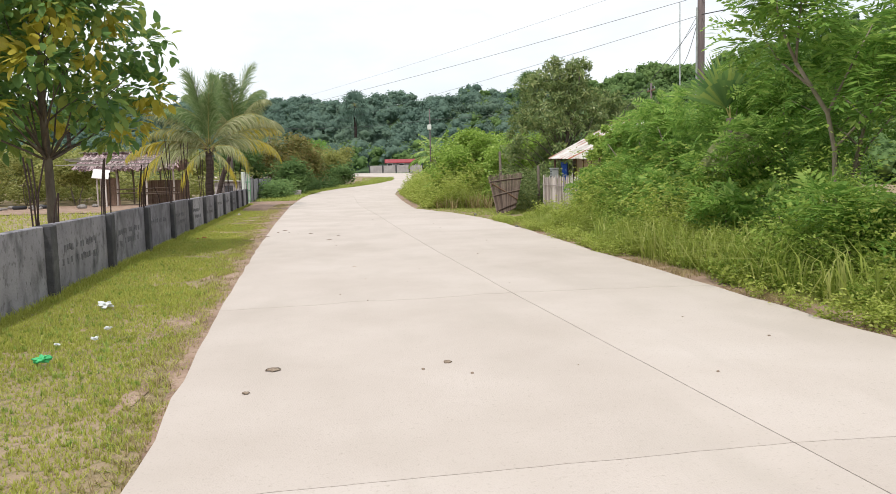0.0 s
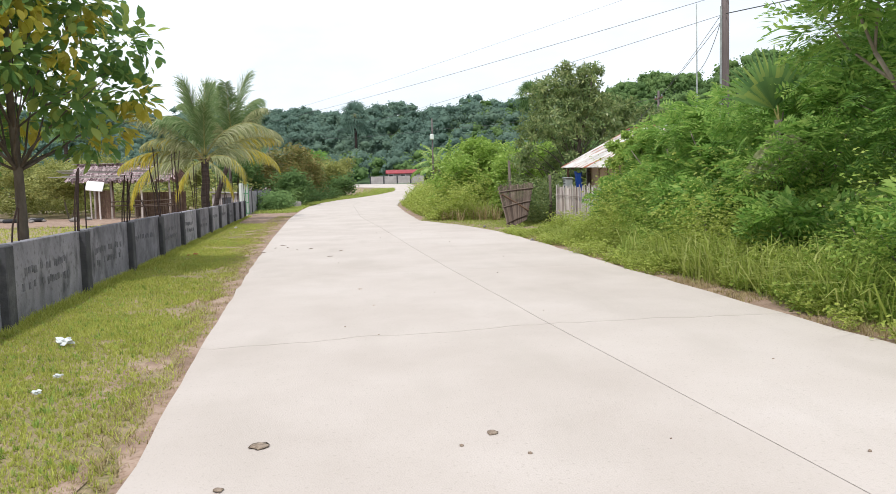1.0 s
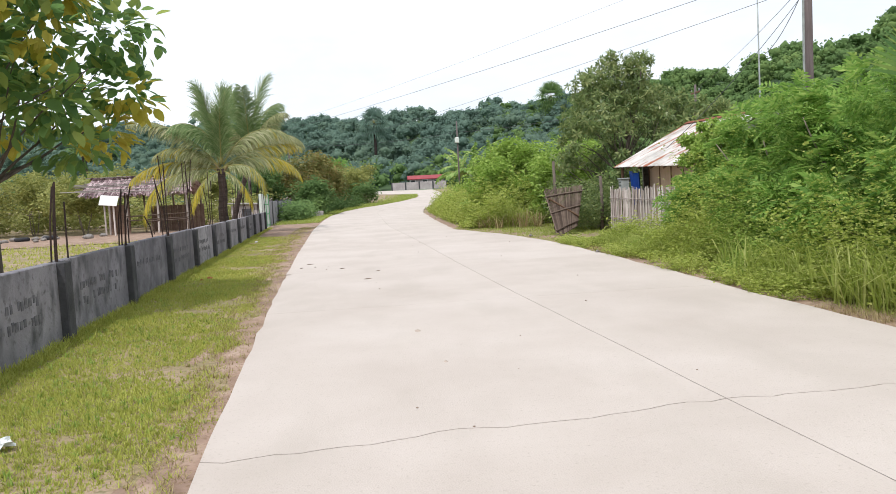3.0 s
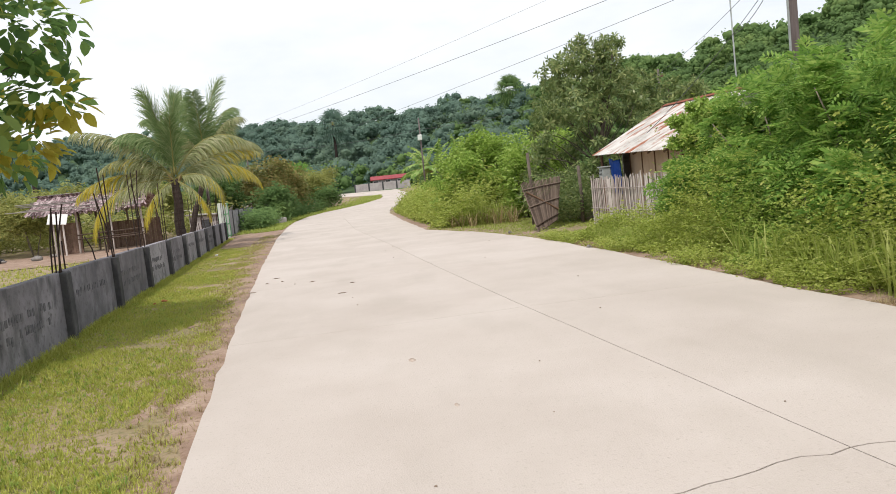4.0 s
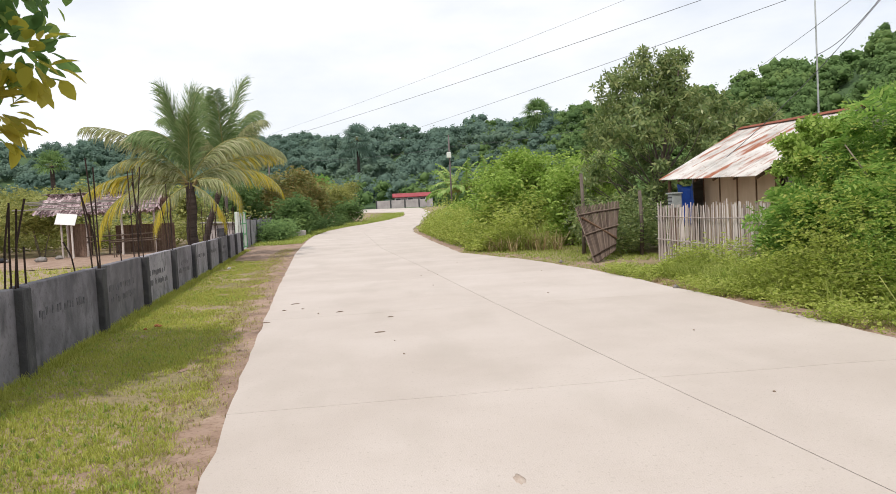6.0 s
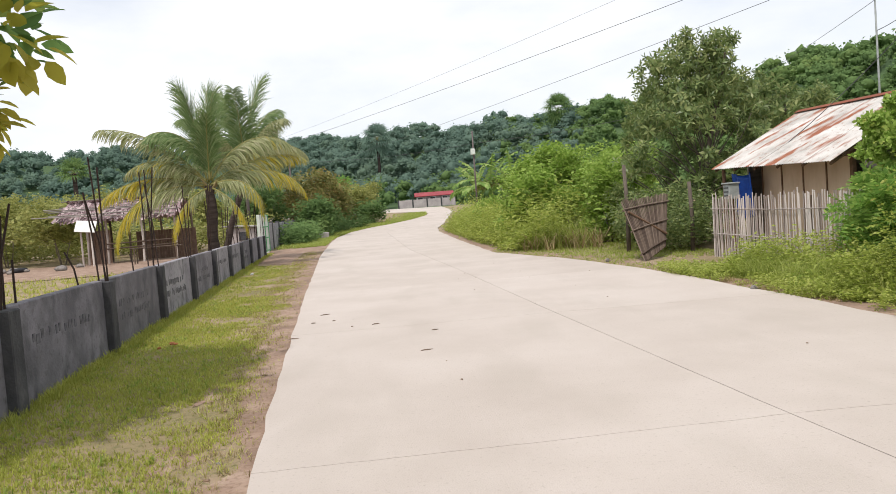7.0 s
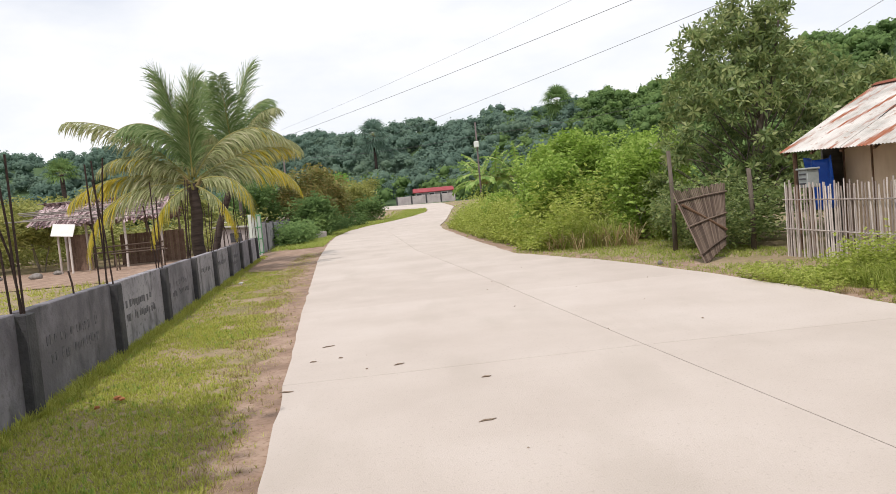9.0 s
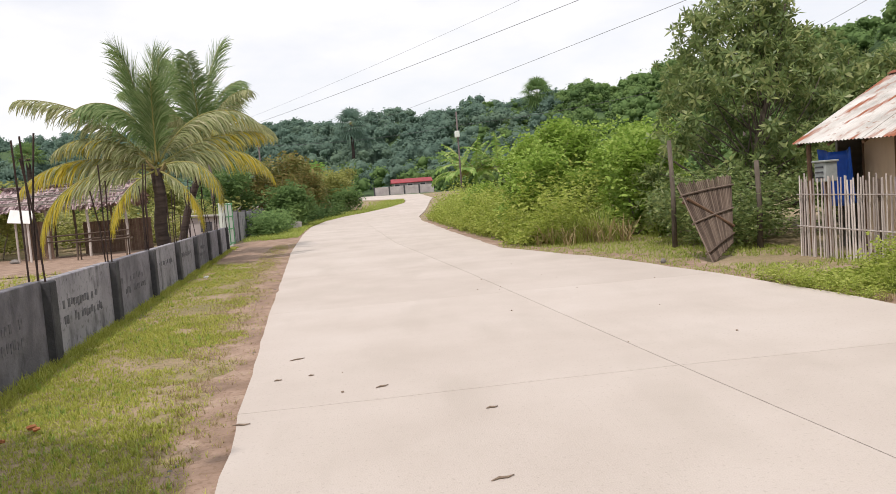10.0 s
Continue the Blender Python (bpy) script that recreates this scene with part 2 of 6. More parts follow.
M_HOUSE = surface("house_plaster", [(0.3, (0.36, 0.31, 0.31)), (0.7, (0.52, 0.47, 0.46))], scale=1.5, rough=0.9, bump=0.2)
M_LITTER = surface("plastic_film", [(0.3, (0.58, 0.61, 0.60)), (0.7, (0.74, 0.76, 0.76))], scale=8, rough=0.35, bump=0.2)
M_LITTER_GREEN = surface("green_plastic", [(0.3, (0.05, 0.42, 0.14)), (0.7, (0.10, 0.55, 0.22))], scale=8, rough=0.35, bump=0.2)
M_STONE = surface("field_stone", [(0.3, (0.15, 0.135, 0.125)), (0.7, (0.31, 0.285, 0.265))], scale=5, rough=0.9, bump=0.5)
M_TYRE = surface("black_rubber", [(0.3, (0.02, 0.02, 0.024)), (0.7, (0.045, 0.045, 0.05))], scale=8, rough=0.8, bump=0.2)
M_RED_LEAF = surface("dead_red_leaf", [(0.3, (0.34, 0.12, 0.05)), (0.7, (0.48, 0.22, 0.10))], scale=12, rough=0.8, bump=0.3)

# ---- mesh helpers ----
ORIGIN = {}


class Shape:
    """Vertices and faces in world metres."""

    def __init__(self):
        self.v, self.f = [], []

    def add(self, verts, faces):
        k = len(self.v)
        self.v += [tuple(p) for p in verts]
        self.f += [tuple(i + k for i in q) for q in faces]
        return self

    def box(self, c, size, m=None, chamfer=0.0):
        bm = bmesh.new()
        bmesh.ops.create_cube(bm, size=1.0)
        for q in bm.verts:
            q.co = Vector((q.co.x * size[0], q.co.y * size[1], q.co.z * size[2]))
        if chamfer:
            bmesh.ops.bevel(bm, geom=bm.edges[:], offset=chamfer, segments=1, affect="EDGES", profile=0.5)
        bm.verts.index_update()
        t = Matrix.Translation(c) @ (m.to_4x4() if m is not None else Matrix.Identity(4))
        self.add([t @ q.co for q in bm.verts], [[q.index for q in fc.verts] for fc in bm.faces])
        bm.free()
        return self

    def tube(self, pts, radii, n=8, cap=True):
        pts = [Vector(p) for p in pts]
        if not hasattr(radii, "__len__"):
            radii = [radii] * len(pts)
        rings, k0 = [], len(self.v)
        side = None
        for i, p in enumerate(pts):
            d = (pts[min(i + 1, len(pts) - 1)] - pts[max(i - 1, 0)]).normalized()
            if side is None:
                side = d.orthogonal().normalized()
            side = (side - d * side.dot(d)).normalized()
            up = d.cross(side)
            self.v += [tuple(p + (side * math.cos(a) + up * math.sin(a)) * radii[i]) for a in (j * math.tau / n for j in range(n))]
        for i in range(len(pts) - 1):
            for j in range(n):
                a, b = k0 + i * n + j, k0 + i * n + (j + 1) % n
                self.f.append((a, b, b + n, a + n))
        if cap:
            self.f.append(tuple(k0 + j for j in reversed(range(n))))
            self.f.append(tuple(k0 + (len(pts) - 1) * n + j for j in range(n)))
        return self

    def blob(self, c, size, seed=0, rough=0.15, sub=2, flat=False):
        bm = bmesh.new()
        bmesh.ops.create_icosphere(bm, subdivisions=sub, radius=1.0)
        for q in bm.verts:
            s = 1 + rough * 2 * noise.noise(q.co * 1.7 + Vector((seed * 3.1, seed, 0)))
            q.co = Vector((q.co.x * size[0] * s, q.co.y * size[1] * s, q.co.z * size[2] * s))
            if flat and q.co.z < 0:
                q.co.z *= 0.1
        bm.verts.index_update()
        self.add([Vector(c) + q.co for q in bm.verts], [[q.index for q in fc.verts] for fc in bm.faces])
        bm.free()
        return self

    def mesh(self, name, origin, smooth=False):
        me = bpy.data.meshes.new(name)
        o = Vector(origin)
        me.from_pydata([tuple(Vector(p) - o) for p in self.v], [], self.f)
        if smooth:
            me.polygons.foreach_set("use_smooth", [True] * len(me.polygons))
        return me


def quad_mesh(name, quads, origin):
    """A mesh of separate or chained quads from an array (n, 4, 3), or pieces (n, k, 4, 3) whose shared corners are merged later."""
    q = np.asarray(quads, dtype=np.float32).reshape(-1, 4, 3) - np.asarray(origin, dtype=np.float32)
    n = len(q)
    me = bpy.data.meshes.new(name)
    me.vertices.add(n * 4)
    me.vertices.foreach_set("co", q.reshape(-1))
    me.loops.add(n * 4)
    me.loops.foreach_set("vertex_index", np.arange(n * 4, dtype=np.int32))
    me.polygons.add(n)
    me.polygons.foreach_set("loop_start", np.arange(0, n * 4, 4, dtype=np.int32))
    me.polygons.foreach_set("loop_total", np.full(n, 4, dtype=np.int32))
    me.update(calc_edges=True)
    return me


def leaf_mesh(name, tv, tf, pos, rot, scl, origin):
    """Copies of a leaf template (verts tv, quads tf) at many places: one mesh, one island a leaf."""
    tv, tf = np.asarray(tv, np.float32), np.asarray(tf, np.int32)
    pos, rot, scl = np.asarray(pos, np.float32), np.asarray(rot, np.float32), np.asarray(scl, np.float32)
    v = np.einsum("nij,kj->nki", rot, tv) * scl[:, None, None] + pos[:, None, :] - np.asarray(origin, np.float32)
    n, k = len(pos), len(tv)
    f = (tf[None] + (np.arange(n, dtype=np.int32) * k)[:, None, None]).reshape(-1, 4)
    me = bpy.data.meshes.new(name)
    me.vertices.add(n * k)
    me.vertices.foreach_set("co", v.reshape(-1).astype(np.float32))
    me.loops.add(f.size)
    me.loops.foreach_set("vertex_index", f.reshape(-1))
    me.polygons.add(len(f))
    me.polygons.foreach_set("loop_start", np.arange(0, f.size, 4, dtype=np.int32))
    me.polygons.foreach_set("loop_total", np.full(len(f), 4, dtype=np.int32))
    me.update(calc_edges=True)
    return me


def thing(name, at, label="", category="", group="", kind=""):
    ob = new(name)
    ob.empty_display_size = 0.2
    ob.location = at
    ORIGIN[ob.name] = Vector(at)
    return tagged(ob, label, category, group, kind)


def part(name, shape, material, parent, label="", smooth=False):
    """One mesh object under a thing or a part. shape: a Shape in world metres, or a mesh made about the parent's origin."""
    o = ORIGIN[parent.name]
    me = shape.mesh(name, o, smooth) if isinstance(shape, Shape) else shape
    me.materials.append(material)
    ob = new(name, me)
    ob.parent = parent
    ORIGIN[ob.name] = o
    return tagged(ob, label)


def single(name, shape, material, at, label="", category="", group="", kind="", smooth=False):
    """A thing of one mesh."""
    me = shape.mesh(name, at, smooth) if isinstance(shape, Shape) else shape
    me.materials.append(material)
    ob = new(name, me)
    ob.location = at
    ORIGIN[ob.name] = Vector(at)
    return tagged(ob, label, category, group, kind)


def smooth01(a, b, x):
    t = np.clip((np.asarray(x, float) - a) / (b - a), 0, 1)
    return t * t * (3 - 2 * t)


def bases(dirs, up_noise, rng):
    """Rotations whose x axis runs along dirs, z roughly up, turned at random by up_noise."""
    d = dirs / np.linalg.norm(dirs, axis=1, keepdims=True)
    up = np.array([0, 0, 1.0]) + rng.normal(0, up_noise, d.shape)
    y = np.cross(up, d)
    y /= np.linalg.norm(y, axis=1, keepdims=True) + 1e-9
    z = np.cross(d, y)
    return np.stack([d, y, z], axis=2)


# leaf templates: length 1 along x
def oval_leaf(width, fold=0.12, droop=0.15):
    v, f = [], []
    xs, ws = (0, 0.2, 0.5, 0.8, 1.0), (0.05, 0.75, 1.0, 0.62, 0.03)
    for x, w in zip(xs, ws):
        z = -droop * x * x
        v += [(x, -w * width / 2, z + fold * w * width), (x, 0, z), (x, w * width / 2, z + fold * w * width)]
    for i in range(4):
        a = i * 3
        f += [(a, a + 3, a + 4, a + 1), (a + 1, a + 4, a + 5, a + 2)]
    return v, f


def lance_leaf(width, droop=0.2):
    v = [(0, 0, 0), (0.45, -width / 2, 0.02), (1, 0, -droop), (0.45, width / 2, 0.02)]
    return v, [(0, 1, 2, 3)]


def feather(pairs=7, length=0.42, width=0.10, droop=0.25, swing=0.55):
    """A leaf of many narrow leaflets in pairs along a rib."""
    v, f = [], []

    def strip(p, d, w):
        k = len(v)
        p, d = np.array(p), np.array(d)
        s = np.cross(d, (0, 0, 1.0))
        s = s / (np.linalg.norm(s) + 1e-9) * w
        v.extend([tuple(p), tuple(p + d * 0.5 - s), tuple(p + d + np.array((0, 0, -0.04))), tuple(p + d * 0.5 + s)])
        f.append((k, k + 1, k + 2, k + 3))

    strip((0, 0, 0), (1.0, 0, -droop), 0.012)
    for i in range(pairs):
        x = 0.16 + 0.8 * i / (pairs - 1)
        z = -droop * x * x
        ln = length * (0.65 + 0.75 * math.sin(math.pi * (0.15 + 0.75 * i / (pairs - 1)))) * 0.8
        for s in (-1, 1):
            strip((x, 0, z), (swing * ln, s * ln, -0.12 * ln), width / 2)
    strip((0.9, 0, -droop * 0.8), (0.3, 0, -0.1), width / 2)
    return v, f


def tuft(blades, rng, height=1.0, spread=0.45, width=0.07, bend=0.5, short=False):
    v, f = [], []
    for i in range(blades):
        a = rng.uniform(0, math.tau)
        h = height * rng.uniform(0.55, 1.0)
        lean = rng.uniform(0.1, spread)
        d = np.array((math.cos(a), math.sin(a), 0))
        s = np.array((-math.sin(a), math.cos(a), 0)) * width / 2
        p0 = np.array((rng.uniform(-0.15, 0.15), rng.uniform(-0.15, 0.15), 0))
        p1 = p0 + d * lean * 0.4 * h + np.array((0, 0, h * 0.6))
        p2 = p0 + d * (lean * 0.4 + bend * lean) * h * 1.4 + np.array((0, 0, h * (1 - 0.35 * lean)))
        k = len(v)
        if short:
            v += [tuple(p0 - s), tuple(p0 + s), tuple(p2 + s * 0.15), tuple(p2 - s * 0.15)]
            f += [(k, k + 1, k + 2, k + 3)]
            continue
        v += [tuple(p0 - s), tuple(p0 + s), tuple(p1 + s * 0.8), tuple(p1 - s * 0.8), tuple(p2 + s * 0.1), tuple(p2 - s * 0.1)]
        f += [(k, k + 1, k + 2, k + 3), (k + 3, k + 2, k + 4, k + 5)]
    return v, f

# ---- lie of the land ----
RIDGE_AZ = [-180, -60, -40, -24, -8, 4, 11, 18, 24, 31, 37, 50, 70, 180]
RIDGE_EL = [1.0, 3.4, 4.8, 5.2, 5.35, 5.55, 5.85, 6.6, 7.15, 7.8, 9.0, 9.5, 6.0, 1.0]
RIDGE_R = [400, 300, 280, 260, 235, 215, 205, 185, 170, 150, 140, 135, 160, 400]
LEFT_Y = [-30, -7, 3.5, 8.7, 15.5, 25.2, 40, 55, 66.7, 75, 80.5, 84, 90.2, 97.5, 103]
LEFT_X = [2.6, -0.05, -1.21, -1.80, -2.46, -3.31, -4.48, -5.35, -5.81, -5.28, -3.9, -2.2, 0.23, 2.2, 2.7]
RIGHT_Y = [-30, -7, 5.8, 8, 13, 20, 24, 28, 31, 34, 45, 62, 71, 78, 84, 97, 105]
RIGHT_X = [8.2, 5.6, 4.36, 4.2, 4.03, 3.9, 3.68, 3.2, 2.45, 1.72, 1.57, 1.57, 2.0, 2.9, 3.6, 5.0, 6.0]
JOINT_Y = [-30, -7, 3.0, 8.9, 14.9, 20.1, 28.4, 40, 66, 75, 84]
JOINT_X = [5.5, 3.15, 2.24, 1.64, 1.1, 0.68, 0.08, -0.9, -2.0, -1.6, 0.6]


def x_left(y):
    return np.interp(y, LEFT_Y, LEFT_X)


def x_right(y):
    return np.interp(y, RIGHT_Y, RIGHT_X)


def x_wall(y):
    return -3.45 - 0.0915 * np.asarray(y, float)


def far_rise(y):
    return 1.5 * smooth01(65, 120, y) + 0.6 * smooth01(102, 117, y)


def land(x, y):
    """Height of the ground sheet."""
    x, y = np.asarray(x, float), np.asarray(y, float)
    dx, dy = x + 2.0, y - 8.0
    r, az = np.hypot(dx, dy), np.degrees(np.arctan2(dx, dy))
    rr, el = np.interp(az, RIDGE_AZ, RIDGE_R), np.interp(az, RIDGE_AZ, RIDGE_EL)
    top = rr * np.tan(np.radians(el)) * (1 + 0.05 * np.sin(az * 0.9) + 0.035 * np.sin(az * 2.3 + 1))
    hill = top * smooth01(0.52, 1.0, r / rr) * (1 - 0.75 * smooth01(1.05, 2.2, r / rr))
    return far_rise(y) * (1 - smooth01(0.5, 0.7, r / rr)) + hill - 0.06 + 0.012 * np.sin(1.9 * x + 0.7 * y) * np.sin(1.3 * y - 0.4 * x)


def spread_axis(lo, hi, near_lo, near_hi, step):
    a = list(np.arange(near_lo, near_hi, step))
    d, q = step, near_hi
    while q < hi:
        a.append(q)
        d *= 1.18
        q += d
    a.append(hi)
    d, q = step, near_lo
    while q > lo:
        d *= 1.18
        q -= d
        a.append(max(q, lo))
    return np.array(sorted(set(a)))


def build_ground():
    xs, ys = spread_axis(-900, 900, -30, 30, 1.0), spread_axis(-500, 1100, -10, 130, 1.0)
    gx, gy = np.meshgrid(xs, ys)
    z = land(gx, gy)
    v = np.stack([gx, gy, z], -1).reshape(-1, 3)
    n = len(xs)
    s = Shape()
    s.v = [tuple(p) for p in v]
    s.f = [(j * n + i, j * n + i + 1, (j + 1) * n + i + 1, (j + 1) * n + i) for j in range(len(ys) - 1) for i in range(n - 1)]
    g = single("ground", s, M_GROUND, (0, 0, 0), "patchy brown soil and short green grass ground", "ground", kind="structure", smooth=True)
    g.data.materials.append(M_HILL)
    for p in g.data.polygons:
        if p.center.z > 1.9 or p.center.y > 122:
            p.material_index = 1


def strip_sheet(name, inner, outer, ys, lift, material, label, seed):
    """A sheet of earth between two lines, frayed on the outer one."""
    s = Shape()
    for i, y in enumerate(ys):
        for k in range(4):
            x = inner(y) + (outer(y) - inner(y)) * k / 3
            s.v.append((x, y, float(land(x, y)) + lift * (1 - 0.9 * (k == 3)) + 0.006 * noise.noise((x * 5, y * 5, seed))))
    for i in range(len(ys) - 1):
        for k in range(3):
            a = i * 4 + k
            s.f.append((a, a + 1, a + 5, a + 4))
    return single(name, s, material, (0, 0, 0), label, "dirt", kind="structure", smooth=True)


# ---- road of concrete slabs ----
def joint_wiggle(k, u):
    amp = {4: 0.10}.get(k, 0.015)
    skew = {3: 0.30, 4: 0.50, 5: 0.17}.get(k, 0.1) * max(0.0, 1 - u / 3)
    return -skew + amp * noise.noise((u * 1.7, k * 7.3, 0.0)) + amp * 0.6 * noise.noise((u * 5.0, k * 3.3, 2.0)) + amp * 0.35 * noise.noise((u * 13.0, k * 1.3, 5.0))


def build_road():
    road = thing("road", (0, 0, 0), "pale beige concrete road in two lanes of slabs", "road", kind="structure")
    line = [(float(x_left(y)), y, float(np.interp(y, JOINT_Y, JOINT_X)), y, float(x_right(y)), y) for y in (3.68 + 5.34 * k for k in range(-5, 16))]
    line += [(0.23, 90.2, 2.2, 89.8, 4.2, 89.4), (2.2, 97.5, 3.6, 97.3, 5.0, 97), (2.7, 103, 4.3, 104, 6.0, 105), (1.0, 107, 3.0, 109.8, 5.0, 112.6), (-4, 109.5, -4, 112.5, -4, 115.5), (-14, 110, -14, 113, -14, 116), (-26, 112, -26, 115, -26, 118)]

    def at(s, u):
        """Road point: s stations along, u from 0 (left edge) over 1 (joint) to 2 (right edge)."""
        i = min(int(s), len(line) - 2)
        w = s - i
        a, b = line[i], line[i + 1]
        if i < 20:
            y = a[1] + (b[1] - a[1]) * w
            c = (float(x_left(y)), y, float(np.interp(y, JOINT_Y, JOINT_X)), y, float(x_right(y)), y)
        else:
            c = [p + (q - p) * w for p, q in zip(a, b)]
        k = 0 if u < 1 else 1
        uu = u - k
        x, y = c[2 * k] + (c[2 * k + 2] - c[2 * k]) * uu, c[2 * k + 1] + (c[2 * k + 3] - c[2 * k + 1]) * uu
        if u == 0 or u == 2:
            x += 0.045 * noise.noise((0.0, y * 1.3, u)) + 0.02 * noise.noise((0.0, y * 6, u)) + (0.10 * noise.noise((3.0, y * 0.7, u)) if u == 2 else 0)
        return x, y

    gap = 0.0042
    for i in range(len(line) - 1):
        for lane in (0, 1):
            s = Shape()
            nu, ns = 24, 12
            for a in range(ns + 1):
                for b in range(nu + 1):
                    u = lane + b / nu
                    f = a / ns
                    dy = (1 - f) * (joint_wiggle(i - 2, u * 3) + gap * (1.5 if i == 6 else 0.8)) + f * (joint_wiggle(i - 1, u * 3) - gap * (1.5 if i == 5 else 0.8))
                    if i < 19:
                        x, y = at(max(0.0, i + a / ns + dy / 5.34), u)
                    else:
                        x, y = at(i + a / ns * 0.99999, u)
                    jx = 0.006 * noise.noise((0, y * 3, 9))
                    if u == 1:
                        x += jx + (gap if lane else -gap)
                    s.v.append((x, y, float(far_rise(y)) + 0.004 * noise.noise((x * 0.8, y * 0.8, 4))))
            n = nu + 1
            s.f = [(a * n + b, a * n + b + 1, (a + 1) * n + b + 1, (a + 1) * n + b) for a in range(ns) for b in range(nu)]
            rim = [b for b in range(nu)] + [a * n + nu for a in range(ns)] + [ns * n + b for b in range(nu, 0, -1)] + [a * n for a in range(ns, 0, -1)]
            k0 = len(s.v)
            s.v += [(s.v[r][0], s.v[r][1], s.v[r][2] - 0.16) for r in rim]
            m = len(rim)
            s.f += [(rim[(q + 1) % m], rim[q], k0 + q, k0 + (q + 1) % m) for q in range(m)]
            part("slab", s, M_CONCRETE, road)


# ---- fence wall of concrete ----
POST_Y = [10.4 + 3.12 * k for k in range(-4, 12)]
WALL_TOP = 0.90


def bars(s, at, n, rng, h0=0.9, h1=1.6):
    for _ in range(n):
        x, y = at[0] + rng.uniform(-0.09, 0.09), at[1] + rng.uniform(-0.10, 0.10)
        h = rng.uniform(h0, h1)
        lx, ly = rng.normal(0, 0.07), rng.normal(0, 0.07)
        yield Shape().tube([(x, y, at[2] - 0.05), (x + lx * 0.3, y + ly * 0.3, at[2] + h * 0.5), (x + lx, y + ly, at[2] + h)], 0.0115, 5)


def build_fence_wall():
    rng = np.random.default_rng(5)
    wall = thing("fence_wall", (float(x_wall(15)), 15, 0), "low grey plastered concrete fence wall with dark posts", "wall", kind="structure")
    turn = Matrix.Rotation(math.atan(0.0915), 3, "Z")
    for i, y in enumerate(POST_Y):
        c = Vector((float(x_wall(y)), y, 0))
        post = part("post", Shape().box(c + Vector((0.02, 0, WALL_TOP / 2 - 0.1)), (0.24, 0.24, WALL_TOP + 0.2), turn, 0.012), M_POST, wall)
        n = int(rng.integers(3, 5))
        for s in bars(None, (c.x, c.y, WALL_TOP), n, rng, 0.8 if y < 17 else 1.1, 1.1 if y < 17 else 1.75):
            part("bar", s, M_REBAR, post, "thin rusty reinforcing bar")
        if y < 43:
            a, b = y + 0.12, y + 3.12 - 0.12
            mid = (a + b) / 2
            panel = part("panel", Shape().box((float(x_wall(mid)) - 0.02, mid, WALL_TOP / 2 - 0.1 + rng.uniform(-0.01, 0.02)), (0.13, (b - a) * 1.004 + 0.02, WALL_TOP + 0.2), turn, 0.01), M_WALL, wall)
            # painted names, kept as plain strokes
            if 9 < y < 36:
                s = Shape()
                for row in range(2 if rng.random() < 0.5 else 1):
                    p = a + 0.5
                    zc = 0.54 - 0.2 * row
                    while p < b - 0.6:
                        w = rng.uniform(0.05, 0.09)
                        if rng.random() < 0.85:
                            xx = float(x_wall(p)) + 0.0475
                            s.box((xx, p, zc + 0.03 * rng.normal() * 0.4), (0.006, w, rng.uniform(0.08, 0.11)), turn)
                        p += w + (0.035 if rng.random() < 0.8 else 0.14)
                part("lettering", s, M_PAINT_DARK, panel, "faded dark painted strokes of lettering")
            for q in range(int(rng.integers(0, 3))):
                yy = rng.uniform(a + 0.3, b - 0.3)
                for s in bars(None, (float(x_wall(yy)) - 0.02, yy, WALL_TOP), 1, rng, 0.2, 0.75):
                    part("bar", s, M_REBAR, panel, "short rusty reinforcing bar")
    # wall past the gate
    far = thing("far_fence_wall", (-8.6, 57, 0), "grey concrete wall with ribs beyond the green gate", "wall", kind="structure")
    for k in range(6):
        y = 50.2 + 3.0 * k
        x = -8.42 - 0.03 * (y - 50)
        part("post", Shape().box((x + 0.03, y, 0.70), (0.22, 0.24, 1.68), None, 0.012), M_POST, far)
        if k < 5:
            part("panel", Shape().box((x - 0.05, y + 1.5, 0.66), (0.13, 2.76, 1.58), None, 0.01), M_WALL, far)


def build_green_gate():
    g = thing("metal_gate", (-8.0, 47.8, -0.05), "pale green and white painted sheet metal yard gate", "gate")
    tm = Matrix.Rotation(radians(84), 3, "Z")
    for k, c in enumerate(((-7.92, 46.9), (-7.98, 48.25))):
        c = Vector((c[0], c[1], 0))
        fr = Shape()
        for z in (0.10, 0.75, 1.30, 1.85):
            fr.box(c + Vector((0, 0, z)), (1.28, 0.05, 0.05), tm)
        for u in (-0.62, 0.62):
            fr.box(c + tm @ Vector((u, 0, 0)) + Vector((0, 0, 0.97)), (0.05, 0.05, 1.86), tm)
        part("gate_frame", fr, M_GREEN, g, "green painted steel frame")
        for j in range(7):
            part("board", Shape().box(c + tm @ Vector((-0.51 + 0.17 * j, 0.01, 0)) + Vector((0, 0, 0.97)), (0.145, 0.02, 1.72), tm, 0.004), M_PALE_PAINT, g)
    for x, y in ((-7.86, 46.15), (-8.1, 49.0)):
        part("gate_post", Shape().box((x, y, 0.9), (0.2, 0.2, 2.0), tm, 0.02), M_PALE_PAINT, g)


# ---- trees and plants ----
def limb(s, p, d, length, r, rng, sag=0.0, n=6, r_end=0.25, wander=0.10):
    pts, q, dd = [Vector(p)], Vector(p), Vector(d).normalized()
    for i in range(n):
        dd = (dd + Vector(rng.normal(0, wander, 3)) + Vector((0, 0, -sag))).normalized()
        q = q + dd * (length / n)
        pts.append(q.copy())
    s.tube(pts, [r * (1 - (1 - r_end) * i / n) for i in range(n + 1)], 7)
    return pts


